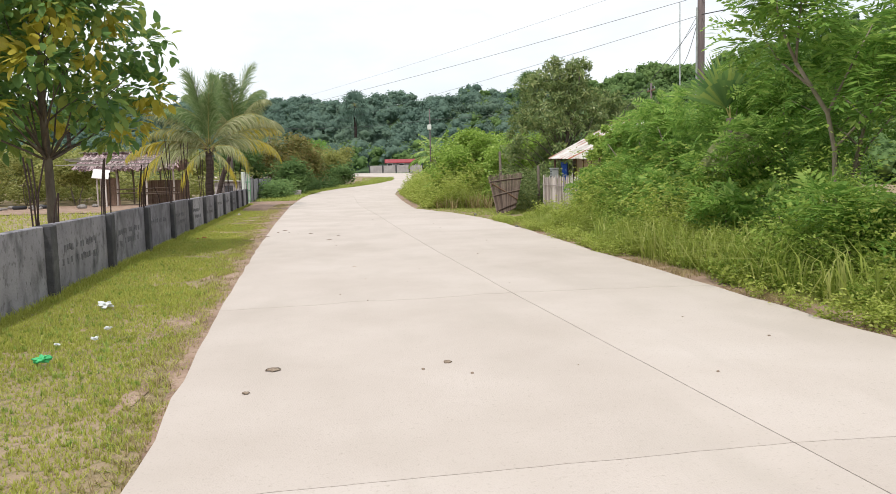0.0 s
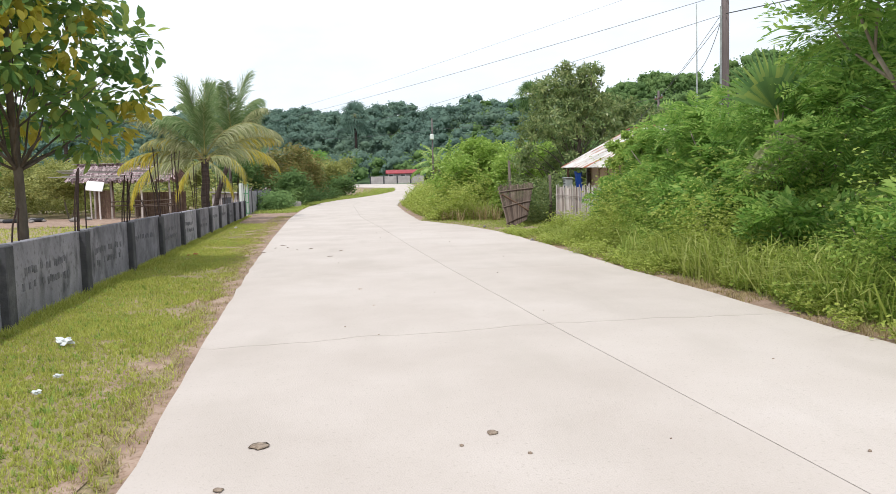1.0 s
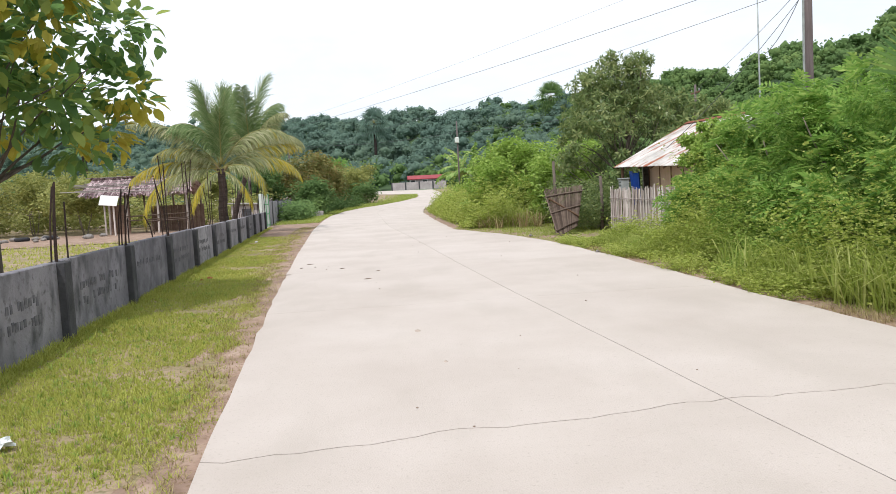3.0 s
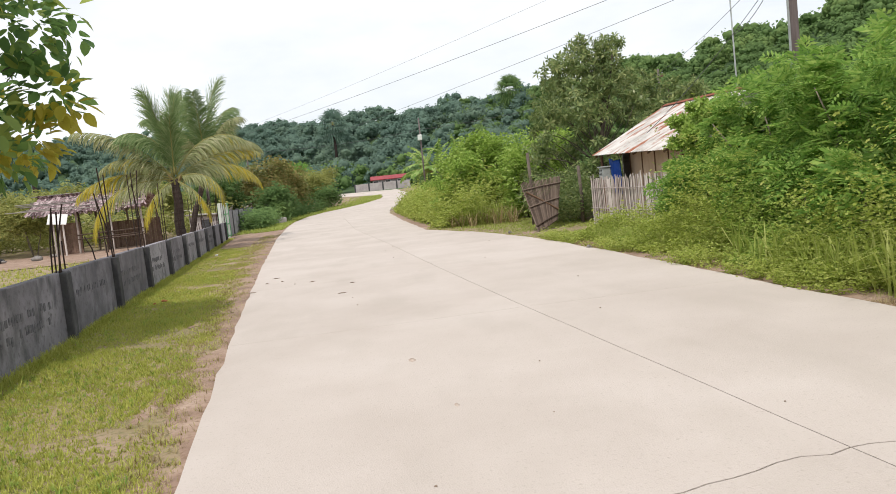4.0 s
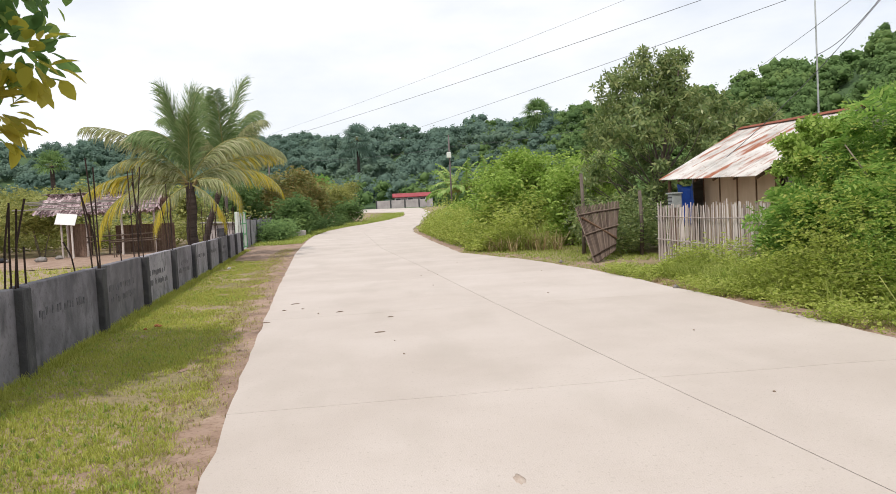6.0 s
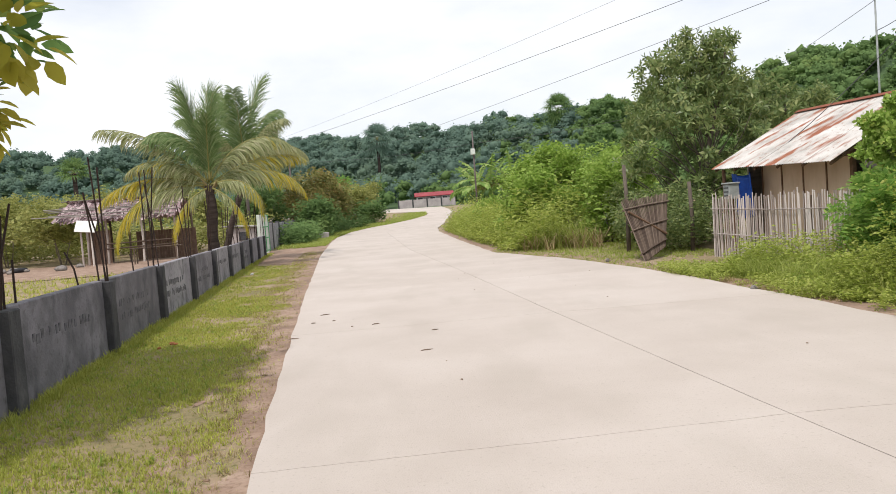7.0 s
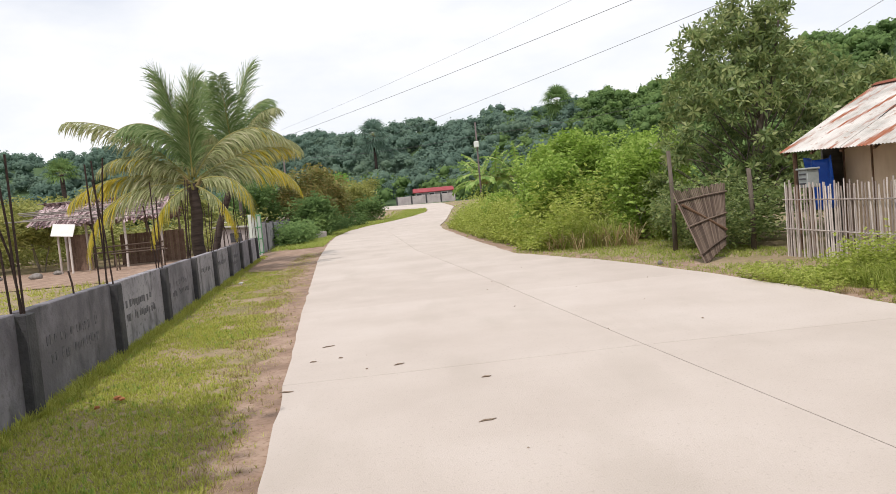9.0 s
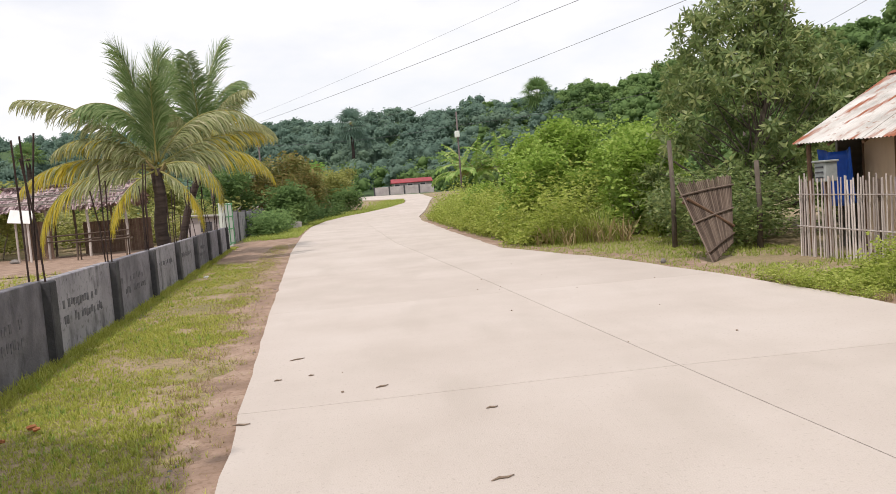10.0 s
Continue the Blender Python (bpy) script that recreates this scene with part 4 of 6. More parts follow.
def build_hut():
    hut = thing("hut", (8.9, 25.6, -0.08), "small tan plywood hut with a rusty corrugated metal roof", "hut")
    el, er = Vector((6.38, 27.5, 1.98)), Vector((6.66, 22.95, 1.86))
    rl, rr = Vector((9.17, 28.4, 3.33)), Vector((9.55, 23.75, 3.26))
    bl, br_ = Vector((12.0, 29.2, 2.0)), Vector((12.4, 24.5, 1.9))
    n = 5
    for i in range(n):
        u0, u1 = i / n, (i + 1) / n + (0.012 if i < n - 1 else 0)
        lift = Vector((0, 0, 0.006 * (i % 2)))
        part("roof_sheet", sheet(Shape(), el.lerp(er, u1) + lift, el.lerp(er, u0) + lift, rl.lerp(rr, u0) + lift, rl.lerp(rr, u1) + lift, 11, 0.011), M_ROOF, hut, "corrugated sheet streaked with rust")
        part("roof_sheet", sheet(Shape(), bl.lerp(br_, u0) + lift, bl.lerp(br_, u1) + lift, rl.lerp(rr, u1) + lift, rl.lerp(rr, u0) + lift, 11, 0.011), M_ROOF, hut)
    cap = Shape()
    for k, side in ((0, el - rl), (1, bl - rl)):
        d = side.normalized() * 0.2
        a, b = rl + Vector((0, 0, 0.035)), rr + Vector((0, 0, 0.035))
        cap.add([a, b, b + d + Vector((0, 0, 0.012)), a + d + Vector((0, 0, 0.012)), a + Vector((0, 0, 0.006)), b + Vector((0, 0, 0.006)), b + d + Vector((0, 0, 0.018)), a + d + Vector((0, 0, 0.018))],
                [(0, 1, 2, 3), (7, 6, 5, 4), (2, 6, 7, 3), (0, 3, 7, 4), (1, 5, 6, 2)])
    part("ridge_cap", cap, M_RUST, hut, "rust-red ridge cap")
    # rafters under the roof
    for k in range(6):
        u = 0.02 + 0.96 * k / 5
        a, b = el.lerp(er, u), rl.lerp(rr, u)
        part("rafter", Shape().tube([a + Vector((0.08, 0.03, -0.05)), b + Vector((0, 0, -0.06))], 0.03, 6), M_BATTEN, hut)
    # walls
    fx0, fx1, fy0, fy1 = 7.24, 7.42, 26.62, 23.45
    wall_h = 2.05
    panels = 4
    for i in range(panels):
        u0, u1 = i / panels, (i + 1) / panels
        a, b = Vector((fx0 + (fx1 - fx0) * u0, fy0 + (fy1 - fy0) * u0, 0)), Vector((fx0 + (fx1 - fx0) * u1, fy0 + (fy1 - fy0) * u1, 0))
        c = (a + b) / 2
        tm = Matrix.Rotation(math.atan2((b - a).y, (b - a).x), 3, "Z")
        part("wall_panel", Shape().box(c + Vector((0, 0, wall_h / 2 - 0.06)), ((b - a).length - 0.012, 0.03, wall_h + 0.1), tm, 0.003), M_PLY, hut, "tan plywood panel")
        part("batten", Shape().box(a + Vector((-0.025, 0, wall_h / 2 - 0.06)), (0.03, 0.035, wall_h + 0.08), tm, 0.004), M_BATTEN, hut)
    part("batten", Shape().box((fx1 - 0.01, fy1, 1.0), (0.09, 0.09, 2.2), None, 0.006), M_BATTEN, hut, "brown corner post")
    part("batten", Shape().box(((fx0 + fx1) / 2 - 0.03, (fy0 + fy1) / 2, 1.98), (0.04, 3.1, 0.06), Matrix.Rotation(0.057, 3, "Z"), 0.004), M_BATTEN, hut)
    # gable of planks
    for k in range(13):
        z = 0.05 + 0.235 * k
        x1 = 11.6 if z < 1.9 else 9.5 + max(0.1, (3.15 - z) * 1.85)
        x0 = 7.47 if z < 1.9 else 9.5 - max(0.1, (3.15 - z) * 1.75)
        y = 23.45 + 0.012 * (k % 2)
        part("plank", Shape().box(((x0 + x1) / 2, y + 0.1 + 0.0 * k, z + 0.12), (x1 - x0, 0.025, 0.228), Matrix.Rotation(0.17, 3, "Z") @ Matrix.Rotation(0.0, 3, "X"), 0.004), M_PLANK, hut)
    part("back_wall", Shape().box((11.55, 26.4, 0.95), (0.05, 4.9, 2.1), Matrix.Rotation(0.09, 3, "Z")), M_PLANK, hut)
    part("side_wall", Shape().box((9.4, 28.0, 1.2), (4.2, 0.05, 2.5), Matrix.Rotation(0.2, 3, "Z")), M_PLANK, hut)
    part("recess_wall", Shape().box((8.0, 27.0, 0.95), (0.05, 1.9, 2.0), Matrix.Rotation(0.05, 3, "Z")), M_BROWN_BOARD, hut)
    part("roof_post", Shape().tube([(6.62, 27.3, -0.1), (6.60, 27.3, 1.95)], 0.045, 8), M_BATTEN, hut)
    # tarp
    t = Shape()
    nx, nz = 10, 8
    for i in range(nx + 1):
        for j in range(nz + 1):
            u, w = i / nx, j / nz
            y = 27.45 - 1.1 * u
            t.v.append((6.86 + 0.07 * math.sin(u * 11 + w) + 0.05 * w, y, 1.85 - 1.0 * w - 0.08 * math.sin(u * 3)))
    t.f = [(i * (nz + 1) + j, (i + 1) * (nz + 1) + j, (i + 1) * (nz + 1) + j + 1, i * (nz + 1) + j + 1) for i in range(nx) for j in range(nz)]
    tarp = single("tarp", t, M_TARP, (6.98, 26.4, 1.85), "bright blue plastic tarp hung under the hut's eave", "tarp", smooth=True)
    sol = tarp.modifiers.new("thick", "SOLIDIFY")
    sol.thickness = 0.006
    # meter box on its post
    b = thing("meter_box", (6.35, 26.45, -0.08), "grey enamelled meter box with a dark lid on a post", "meter box")
    part("box_post", Shape().box((6.40, 26.45, 0.6), (0.07, 0.07, 1.4), None, 0.005), M_BATTEN, b)
    part("body", Shape().box((6.36, 26.42, 1.42), (0.24, 0.32, 0.34), None, 0.015), M_BOX, b)
    part("lid", Shape().box((6.35, 26.42, 1.61), (0.29, 0.38, 0.04), None, 0.012), M_BOX, b)
    for k in range(3):
        part("slot", Shape().box((6.235, 26.42, 1.33 + 0.09 * k), (0.012, 0.22, 0.03)), M_DARK_METAL, b)


def slat_mesh(h, r):
    s = Shape()
    s.tube([(0, 0, -0.1), (0, 0, h * 0.33), (0, 0.006, h * 0.66), (0, 0, h)], [r, r * 0.95, r, r * 0.9], 6)
    return s.mesh("slat", (0, 0, 0))


def build_bamboo_fence():
    rg = np.random.default_rng(21)
    a, b = Vector((6.03, 26.72, -0.08)), Vector((6.25, 21.4, -0.08))
    f = thing("bamboo_fence", a, "weathered grey split bamboo picket fence before the hut", "fence")
    meshes = [slat_mesh(h, r) for h, r in ((1.40, 0.0145), (1.41, 0.012), (1.375, 0.0155), (1.43, 0.013))]
    for me in meshes:
        me.materials.append(M_BAMBOO)
    n = 86
    for i in range(n):
        u = (i + 0.25 * rg.normal()) / (n - 1)
        ob = new("slat", meshes[int(rg.integers(4))])
        ob.parent = f
        p = a.lerp(b, u) - a
        ob.location = (p.x + rg.normal(0, 0.006), p.y, rg.normal(0, 0.035))
        ob.rotation_euler = (rg.normal(0.004, 0.012), rg.normal(0, 0.012), rg.uniform(0, 6))
    for z in (0.48, 1.05):
        for dx in (-0.034, 0.034):
            part("rail", Shape().tube([a + Vector((dx, 0.05, z + 0.08)), a.lerp(b, 0.5) + Vector((dx, 0, z + 0.05)), b + Vector((dx, 0, z + 0.07))], 0.010, 6), M_BAMBOO, f)
    for u in (0.0, 0.36, 0.7, 1.0):
        p = a.lerp(b, u)
        part("post", Shape().tube([p + Vector((0.08, 0, -0.1)), p + Vector((0.08, 0, 1.35))], 0.045, 8), M_BAMBOO_DARK, f)


def build_leaning_gate():
    rg = np.random.default_rng(22)
    bl, tl, tr, br_ = Vector((4.37, 26.8, -0.06)), Vector((4.20, 27.8, 1.36)), Vector((5.58, 28.4, 1.45)), Vector((5.16, 27.6, 0.20))
    g = thing("bamboo_gate", bl, "brown bamboo slat gate leaning askew on one corner", "gate")

    def at(u, v, off=0.0):
        p = bl.lerp(br_, u).lerp(tl.lerp(tr, u), v)
        return p + nrm * off

    nrm = (br_ - bl).cross(tl - bl).normalized()
    n = 30
    for i in range(n):
        u = i / (n - 1)
        part("slat", Shape().tube([at(u, -0.02 + 0.02 * rg.random()), at(u, 0.5, 0.004), at(u, 0.99 + 0.05 * rg.random())], 0.016, 6), M_BAMBOO_DARK, g)
    for v in (0.12, 0.5, 0.86):
        for off in (-0.035, 0.035):
            part("rail", Shape().tube([at(-0.02, v, off), at(0.5, v + 0.01, off), at(1.02, v, off)], 0.020, 6), M_BAMBOO_DARK, g)
    part("brace", Shape().tube([at(0.02, 0.80, -0.06), at(0.98, 0.22, -0.06)], 0.028, 6), M_BATTEN, g, "dark diagonal brace")
    part("brace", Shape().tube([at(0.02, 0.80, 0.06), at(0.98, 0.22, 0.06)], 0.028, 6), M_BATTEN, g, "dark diagonal brace")
    for p, h in (((5.0, 30.0), 2.35), ((6.25, 28.6), 1.75)):
        single("gate_post", Shape().tube([(p[0], p[1], -0.2), (p[0] + 0.03, p[1], h * 0.5), (p[0], p[1], h)], [0.065, 0.055, 0.05], 8), M_BARK, (p[0], p[1], -0.1), "rough grey wooden post beside the leaning gate", "post", smooth=True)


build_hut()
build_bamboo_fence()
build_leaning_gate()


# ---- poles and cables ----
def utility_pole(at, height, r, label, arm=True):
    x, y = at
    z = float(land(x, y))
    p = thing("utility_pole", (x, y, z), label, "utility pole", "utility poles")
    part("shaft", Shape().tube([(x, y, z - 0.3), (x, y, z + height * 0.5), (x, y, z + height)], [r, r * 0.9, r * 0.75], 12), M_POLE, p, smooth=True)
    if arm:
        part("crossarm", Shape().box((x, y, z + height - 0.6), (0.1, 1.6, 0.12), None, 0.01), M_BATTEN, p)
        for d in (-0.7, 0.0, 0.7):
            part("insulator", Shape().tube([(x, y + d, z + height - 0.55), (x, y + d, z + height - 0.4), (x, y + d, z + height - 0.34)], [0.03, 0.05, 0.025], 8), M_BOX, p)
    return p


def cable(a, b, sag, r, label="thin dark overhead cable"):
    a, b = Vector(a), Vector(b)
    pts = [a.lerp(b, i / 24) - Vector((0, 0, sag * 4 * (i / 24) * (1 - i / 24))) for i in range(25)]
    single("cable", Shape().tube(pts, r, 5), M_WIRE, a, label, "cable", "overhead cables", smooth=True)


pole = utility_pole((10.15, 22.86), 8.4, 0.135, "tall dark wooden utility pole rising from the bushes")
part("conduit", Shape().tube([(9.97, 22.75, 2.0), (9.97, 22.75, 4.2), (9.98, 22.76, 6.4)], 0.03, 6), M_BOX, pole, "grey conduit pipe")
utility_pole((-12.5, 68), 7.2, 0.13, "far wooden utility pole behind the palms")
utility_pole((-15.0, 112), 8.0, 0.13, "far wooden utility pole by the hill")
cable((10.05, 22.9, 6.75), (-12.5, 68, 6.6), 0.25, 0.0075)
cable((10.05, 22.9, 6.18), (-15.0, 112, 8.0), 0.5, 0.007)
cable((10.05, 22.9, 7.6), (-12.5, 68, 7.0), 0.3, 0.004)
cable((10.05, 22.9, 6.2), (22.5, 60, float(land(22.5, 60)) + 8.3), 0.25, 0.008)
cable((10.1, 22.9, 6.2), (12.5, 30.1, 5.6), 0.3, 0.010)
cable((10.05, 22.9, 6.0), (7.2, 26.3, 2.1), 0.25, 0.008)
cable((10.1, 22.7, 6.75), (26.0, -12, 6.9), 0.4, 0.016)
cable((10.1, 22.7, 6.18), (26.0, -12, 6.3), 0.4, 0.015)
single("mast", Shape().tube([(12.5, 30.1, -0.2), (12.5, 30.1, 4), (12.47, 30.1, 8.2)], [0.035, 0.03, 0.022], 7), M_BOX, (12.5, 30.1, -0.06), "slender grey metal mast behind the hut", "mast", smooth=True)
lamp = utility_pole((5.0, 67.6), 7.4, 0.07, "slim far pole carrying a white box", arm=False)
part("transformer", Shape().box((4.95, 67.55, 5.75), (0.34, 0.34, 0.46), None, 0.04), M_PALE_PAINT, lamp, "white box on the pole")
utility_pole((22.5, 60), 8.6, 0.11, "wooden utility pole among the trees behind the hut")
cable((5.0, 67.6, 6.4), (22.5, 60, 8.0), 0.4, 0.012)
cable((5.0, 67.6, 6.4), (-12.5, 68, 6.2), 0.5, 0.010)


# ---- shed, sign and yard behind the wall ----
def build_shed():
    rg = np.random.default_rng(31)
    s = thing("shed", (-15.3, 51.2, 0), "open bamboo shed with a ragged grey-brown palm thatch roof", "shed")
    x0, x1 = -18.9, -12.8
    y_e, y_r, y_b, z_e, z_r = 49.6, 51.6, 53.6, 2.35, 3.25
    for (ya, za, yb, zb) in ((y_e, z_e, y_r, z_r), (y_b, z_e, y_r, z_r)):
        for row in range(7):
            quads = []
            w0 = row / 7
            for i in range(150):
                x = x0 + (x1 - x0) * rg.random()
                u = w0 + 0.02 * rg.normal()
                p = Vector((x, ya + (yb - ya) * (u + 0.22), za + (zb - za) * (u + 0.22) + 0.03 + 0.09 * rg.random() ** 2))
                q = Vector((x + 0.16 * rg.normal(), ya + (yb - ya) * (u - 0.08), za + (zb - za) * (u - 0.08) + 0.01 - 0.08 * rg.random() + 0.05 * rg.normal()))
                w = Vector((0.045 + 0.03 * rg.random(), 0, 0.02 * rg.normal()))
                quads.append([p - w, p + w, q + w * 0.6, q - w * 0.6])
            part("thatch", quad_mesh("thatch", np.array([[tuple(c) for c in qd] for qd in quads]), ORIGIN[s.name]), M_THATCH, s, "row of dry palm leaf thatch")
        part("roof_board", Shape().box(((x0 + x1) / 2, (ya + yb) / 2, (za + zb) / 2 - 0.03), (x1 - x0 - 0.1, 2.2, 0.02), Matrix.Rotation(math.atan2(zb - za, yb - ya) if yb > ya else -math.atan2(zb - za, ya - yb), 3, "X")), M_THATCH, s)
    for k in range(7):
        u = k / 6
        z = z_e + (z_r - z_e) * u + 0.09
        y = y_e + (y_r - y_e) * u - 0.03
        part("pole", Shape().tube([(x0 - 0.2 - 1.1 * rg.random(), y, z + 0.02 + 0.06 * rg.normal()), (x1 - 0.4 + 0.9 * rg.random(), y, z + 0.02 + 0.06 * rg.normal())], 0.028, 6), M_PLANK, s, "grey bamboo pole over the thatch")
    for x in (-17.4, -16.4, -14.6, -12.9):
        for y in (49.9, 53.2):
            part("post", Shape().tube([(x, y, -0.2), (x + 0.04, y, 1.2), (x, y, 2.45)], 0.06, 7), M_BAMBOO if y < 50 else M_BAMBOO_DARK, s)
    for k in range(9):
        part("board", Shape().box((-17.0 + 0.13 * k - 0.5, 50.4, 0.85), (0.12, 0.03, 1.75), None, 0.004), M_BROWN_BOARD, s)
    for k in range(22):
        part("board", Shape().box((-15.9 + 0.15 * k, 53.1, 0.75), (0.14, 0.03, 1.6), None, 0.004), M_BROWN_BOARD, s)
    for k in range(9):
        x = x0 + 0.35 + (x1 - x0 - 0.7) * k / 8 + 0.1 * rg.normal()
        part("rafter", Shape().tube([(x, y_e - 0.35 * rg.random(), z_e - 0.04), (x + 0.05 * rg.normal(), y_r, z_r - 0.02)], 0.025, 6), M_PLANK, s, "grey bamboo rafter end")
    for z in (0.75, 1.0):
        part("rail", Shape().tube([(-16.4, 49.8, z), (-12.8, 49.8, z + 0.05)], 0.035, 6), M_BAMBOO_DARK, s)
    sg = thing("sign_board", (-16.8, 48.4, 0), "blank white sign board tilted on two pale posts", "sign")
    part("board", Shape().box((-16.8, 48.35, 1.98), (1.02, 0.04, 0.62), Matrix.Rotation(-0.45, 3, "X") @ Matrix.Rotation(0.12, 3, "Y"), 0.006), M_WHITE, sg)
    for x in (-17.1, -16.6):
        part("post", Shape().tube([(x, 48.45, -0.2), (x, 48.45, 1.9)], 0.05, 7), M_BAMBOO, sg)
    b = thing("bench", (-13.3, 47.2, 0), "low brown slatted bamboo bench in the yard", "bench")
    for k in range(5):
        part("slat", Shape().tube([(-14.3, 47.0 + 0.09 * k, 0.72), (-11.9, 47.0 + 0.09 * k, 0.74)], 0.03, 6), M_BAMBOO_DARK, b)
    for x in (-14.1, -12.1):
        for y in (47.0, 47.36):
            part("leg", Shape().tube([(x, y, -0.1), (x, y, 0.7)], 0.035, 6), M_BAMBOO_DARK, b)
    hut2 = thing("block_house", (-10.2, 56.5, 0), "small grey plastered block house behind the wall", "house")
    part("wall", Shape().box((-10.2, 56.5, 0.55), (2.4, 3.0, 1.5), None, 0.02), M_HOUSE, hut2)
    part("roof", Shape().box((-10.2, 56.5, 1.36), (2.8, 3.4, 0.07), Matrix.Rotation(0.06, 3, "Y"), 0.01), M_PLANK, hut2)
    part("window", Shape().box((-10.4, 54.985, 0.8), (0.6, 0.05, 0.5), None, 0.01), M_DARK_METAL, hut2)
    for k in range(16):
        x, y = rg.uniform(-24, -16.5), rg.uniform(45, 49)
        r = rg.uniform(0.10, 0.32)
        single("stone", Shape().blob((x, y, r * 0.25), (r * 1.3, r, r * 0.7), k, 0.2), M_STONE, (x, y, 0), "rounded grey stone lying in the yard", "stone", "stones in the yard", smooth=True)
    for x, y in ((-21.2, 47.2), (-20.0, 47.9)):
        s = Shape()
        ring = [(x + 0.3 * math.cos(q * math.tau / 20), y + 0.3 * math.sin(q * math.tau / 20), 0.07) for q in range(21)]
        s.tube(ring, 0.11, 8, cap=False)
        single("tyre", s, M_TYRE, (x, y, -0.05), "worn black rubber tyre lying on the earth", "tyre", "tyres in the yard", smooth=True)


build_shed()


def build_red_house():
    h = thing("red_roofed_house", (4.0, 120.5, 2.0), "low pale house with a bright red metal roof", "house")
    part("wall", Shape().box((4.5, 121, 2.75), (5.2, 4, 1.9), None, 0.02), M_HOUSE, h)
    rf = Shape()
    rf.add([(1.6, 118.6, 3.62), (7.4, 118.6, 3.62), (7.4, 121, 4.2), (1.6, 121, 4.2), (1.6, 123.4, 3.62), (7.4, 123.4, 3.62), (1.6, 118.6, 3.55), (7.4, 118.6, 3.55), (1.6, 123.4, 3.55), (7.4, 123.4, 3.55)],
           [(0, 1, 2, 3), (3, 2, 5, 4), (1, 0, 6, 7), (4, 5, 9, 8), (0, 3, 4, 8, 6), (5, 2, 1, 7, 9), (6, 8, 9, 7)])
    part("roof", rf, M_RED_ROOF, h)
    for x in (2.4, 4.2, 6.0):
        w = part("window", Shape().box((x, 118.98, 3.2), (0.9, 0.06, 0.6), None, 0.01), M_WHITE, h)
        part("pane", Shape().box((x, 118.94, 3.2), (0.7, 0.03, 0.42)), M_DARK_METAL, w)
    w = thing("boundary_wall", (3.0, 117.5, 1.9), "low grey block wall before the red-roofed house", "wall", kind="structure")
    for k in range(4):
        part("panel", Shape().box((0.2 + 2.05 * k, 117.4, 2.5), (1.98, 0.15, 1.3), None, 0.01), M_HOUSE, w)
        part("post", Shape().box((-0.82 + 2.05 * k, 117.36, 2.53), (0.2, 0.22, 1.4), None, 0.01), M_POST, w)


build_red_house()

# ---- trees ----
broad_tree("teak_tree", (-6.15, 15.0), 6.8, 2.95, 6200, 41, M_TEAK, "teak tree with large green leaves, some turning yellow", 0.235, (OVAL_V, OVAL_F), low=0.36, clumps=36, skirt=0.85, old=M_TEAK_OLD, old_share=0.09, trunk_r=0.105, clump_r=(0.15, 0.27), branch_from=0.36, sway=0.25)
coconut_palm((-7.85, 36.8), 2.95, FRONDS, 51, "young coconut palm with arching green and yellow fronds", stem_r=0.15)
coconut_palm((-8.6, 41.2), 3.75, [(k * 137.5, 86 - 5.2 * k, 3.5 - 0.08 * k, 25 + 9 * k, 0.25 * (k > 9)) for k in range(12)], 52, "second coconut palm with upright green fronds", stem_r=0.10, lean=1.2)
broad_tree("mango_tree", (8.1, 32.3), 6.5, 3.3, 2300, 61, M_MANGO, "tall dark green broad-leaved tree behind the fence", 0.24, (MANGO_V, MANGO_F), low=0.10, clumps=84, clump_r=(0.08, 0.26), trunk_r=0.13, top_narrow=0.74, loose=True, sway=0.5)
broad_tree("mango_tree", (11.2, 33.5), 5.0, 2.6, 1300, 62, M_MANGO, "dark green broad-leaved tree behind the hut", 0.28, (MANGO_V, MANGO_F), low=0.2, clumps=44, clump_r=(0.12, 0.30), trunk_r=0.12, loose=True, sway=0.3)
NEAR = "feathery bright green roadside tree with thin pale stems"
for i, (x, y, h, w, n) in enumerate([(6.7, 6.4, 4.7, 1.7, 1500), (8.6, 9.3, 5.6, 2.2, 1500), (8.4, 12.6, 4.6, 1.9, 1400), (7.1, 13.6, 3.5, 1.7, 1700), (7.2, 16.4, 3.3, 1.75, 1900), (7.15, 19.0, 3.05, 1.6, 1800), (9.6, 16.3, 4.0, 2.0, 1200), (9.7, 20.0, 3.4, 1.7, 1100), (6.45, 20.5, 1.7, 1.0, 1300), (6.3, 18.2, 1.7, 1.1, 1100)]):
    feathery_tree("feathery_tree", (x, y), h, w, int(n * (0.75 if i < 3 else 1.2)), 70 + i, M_FEATHER_DARK if i in (1, 2, 6) else M_FEATHER, NEAR, low=0.45 if i < 3 else 0.16)
for i, (x, y, h, w, n) in enumerate([(6.3, 7.6, 1.5, 0.9, 330), (5.9, 9.0, 1.25, 0.85, 300), (6.2, 10.4, 1.35, 0.9, 320), (6.1, 11.9, 1.2, 0.8, 280), (6.0, 14.6, 1.4, 0.8, 260), (6.1, 16.2, 1.5, 0.85, 280)]):
    feathery_tree("feathery_bush", (x, y), h, w, n, 240 + i, M_FEATHER, "low feathery green bush among the roadside weeds", stems=2, low=0.15, size=0.30, clumps=12, group="low bushes by the road", category="bush")


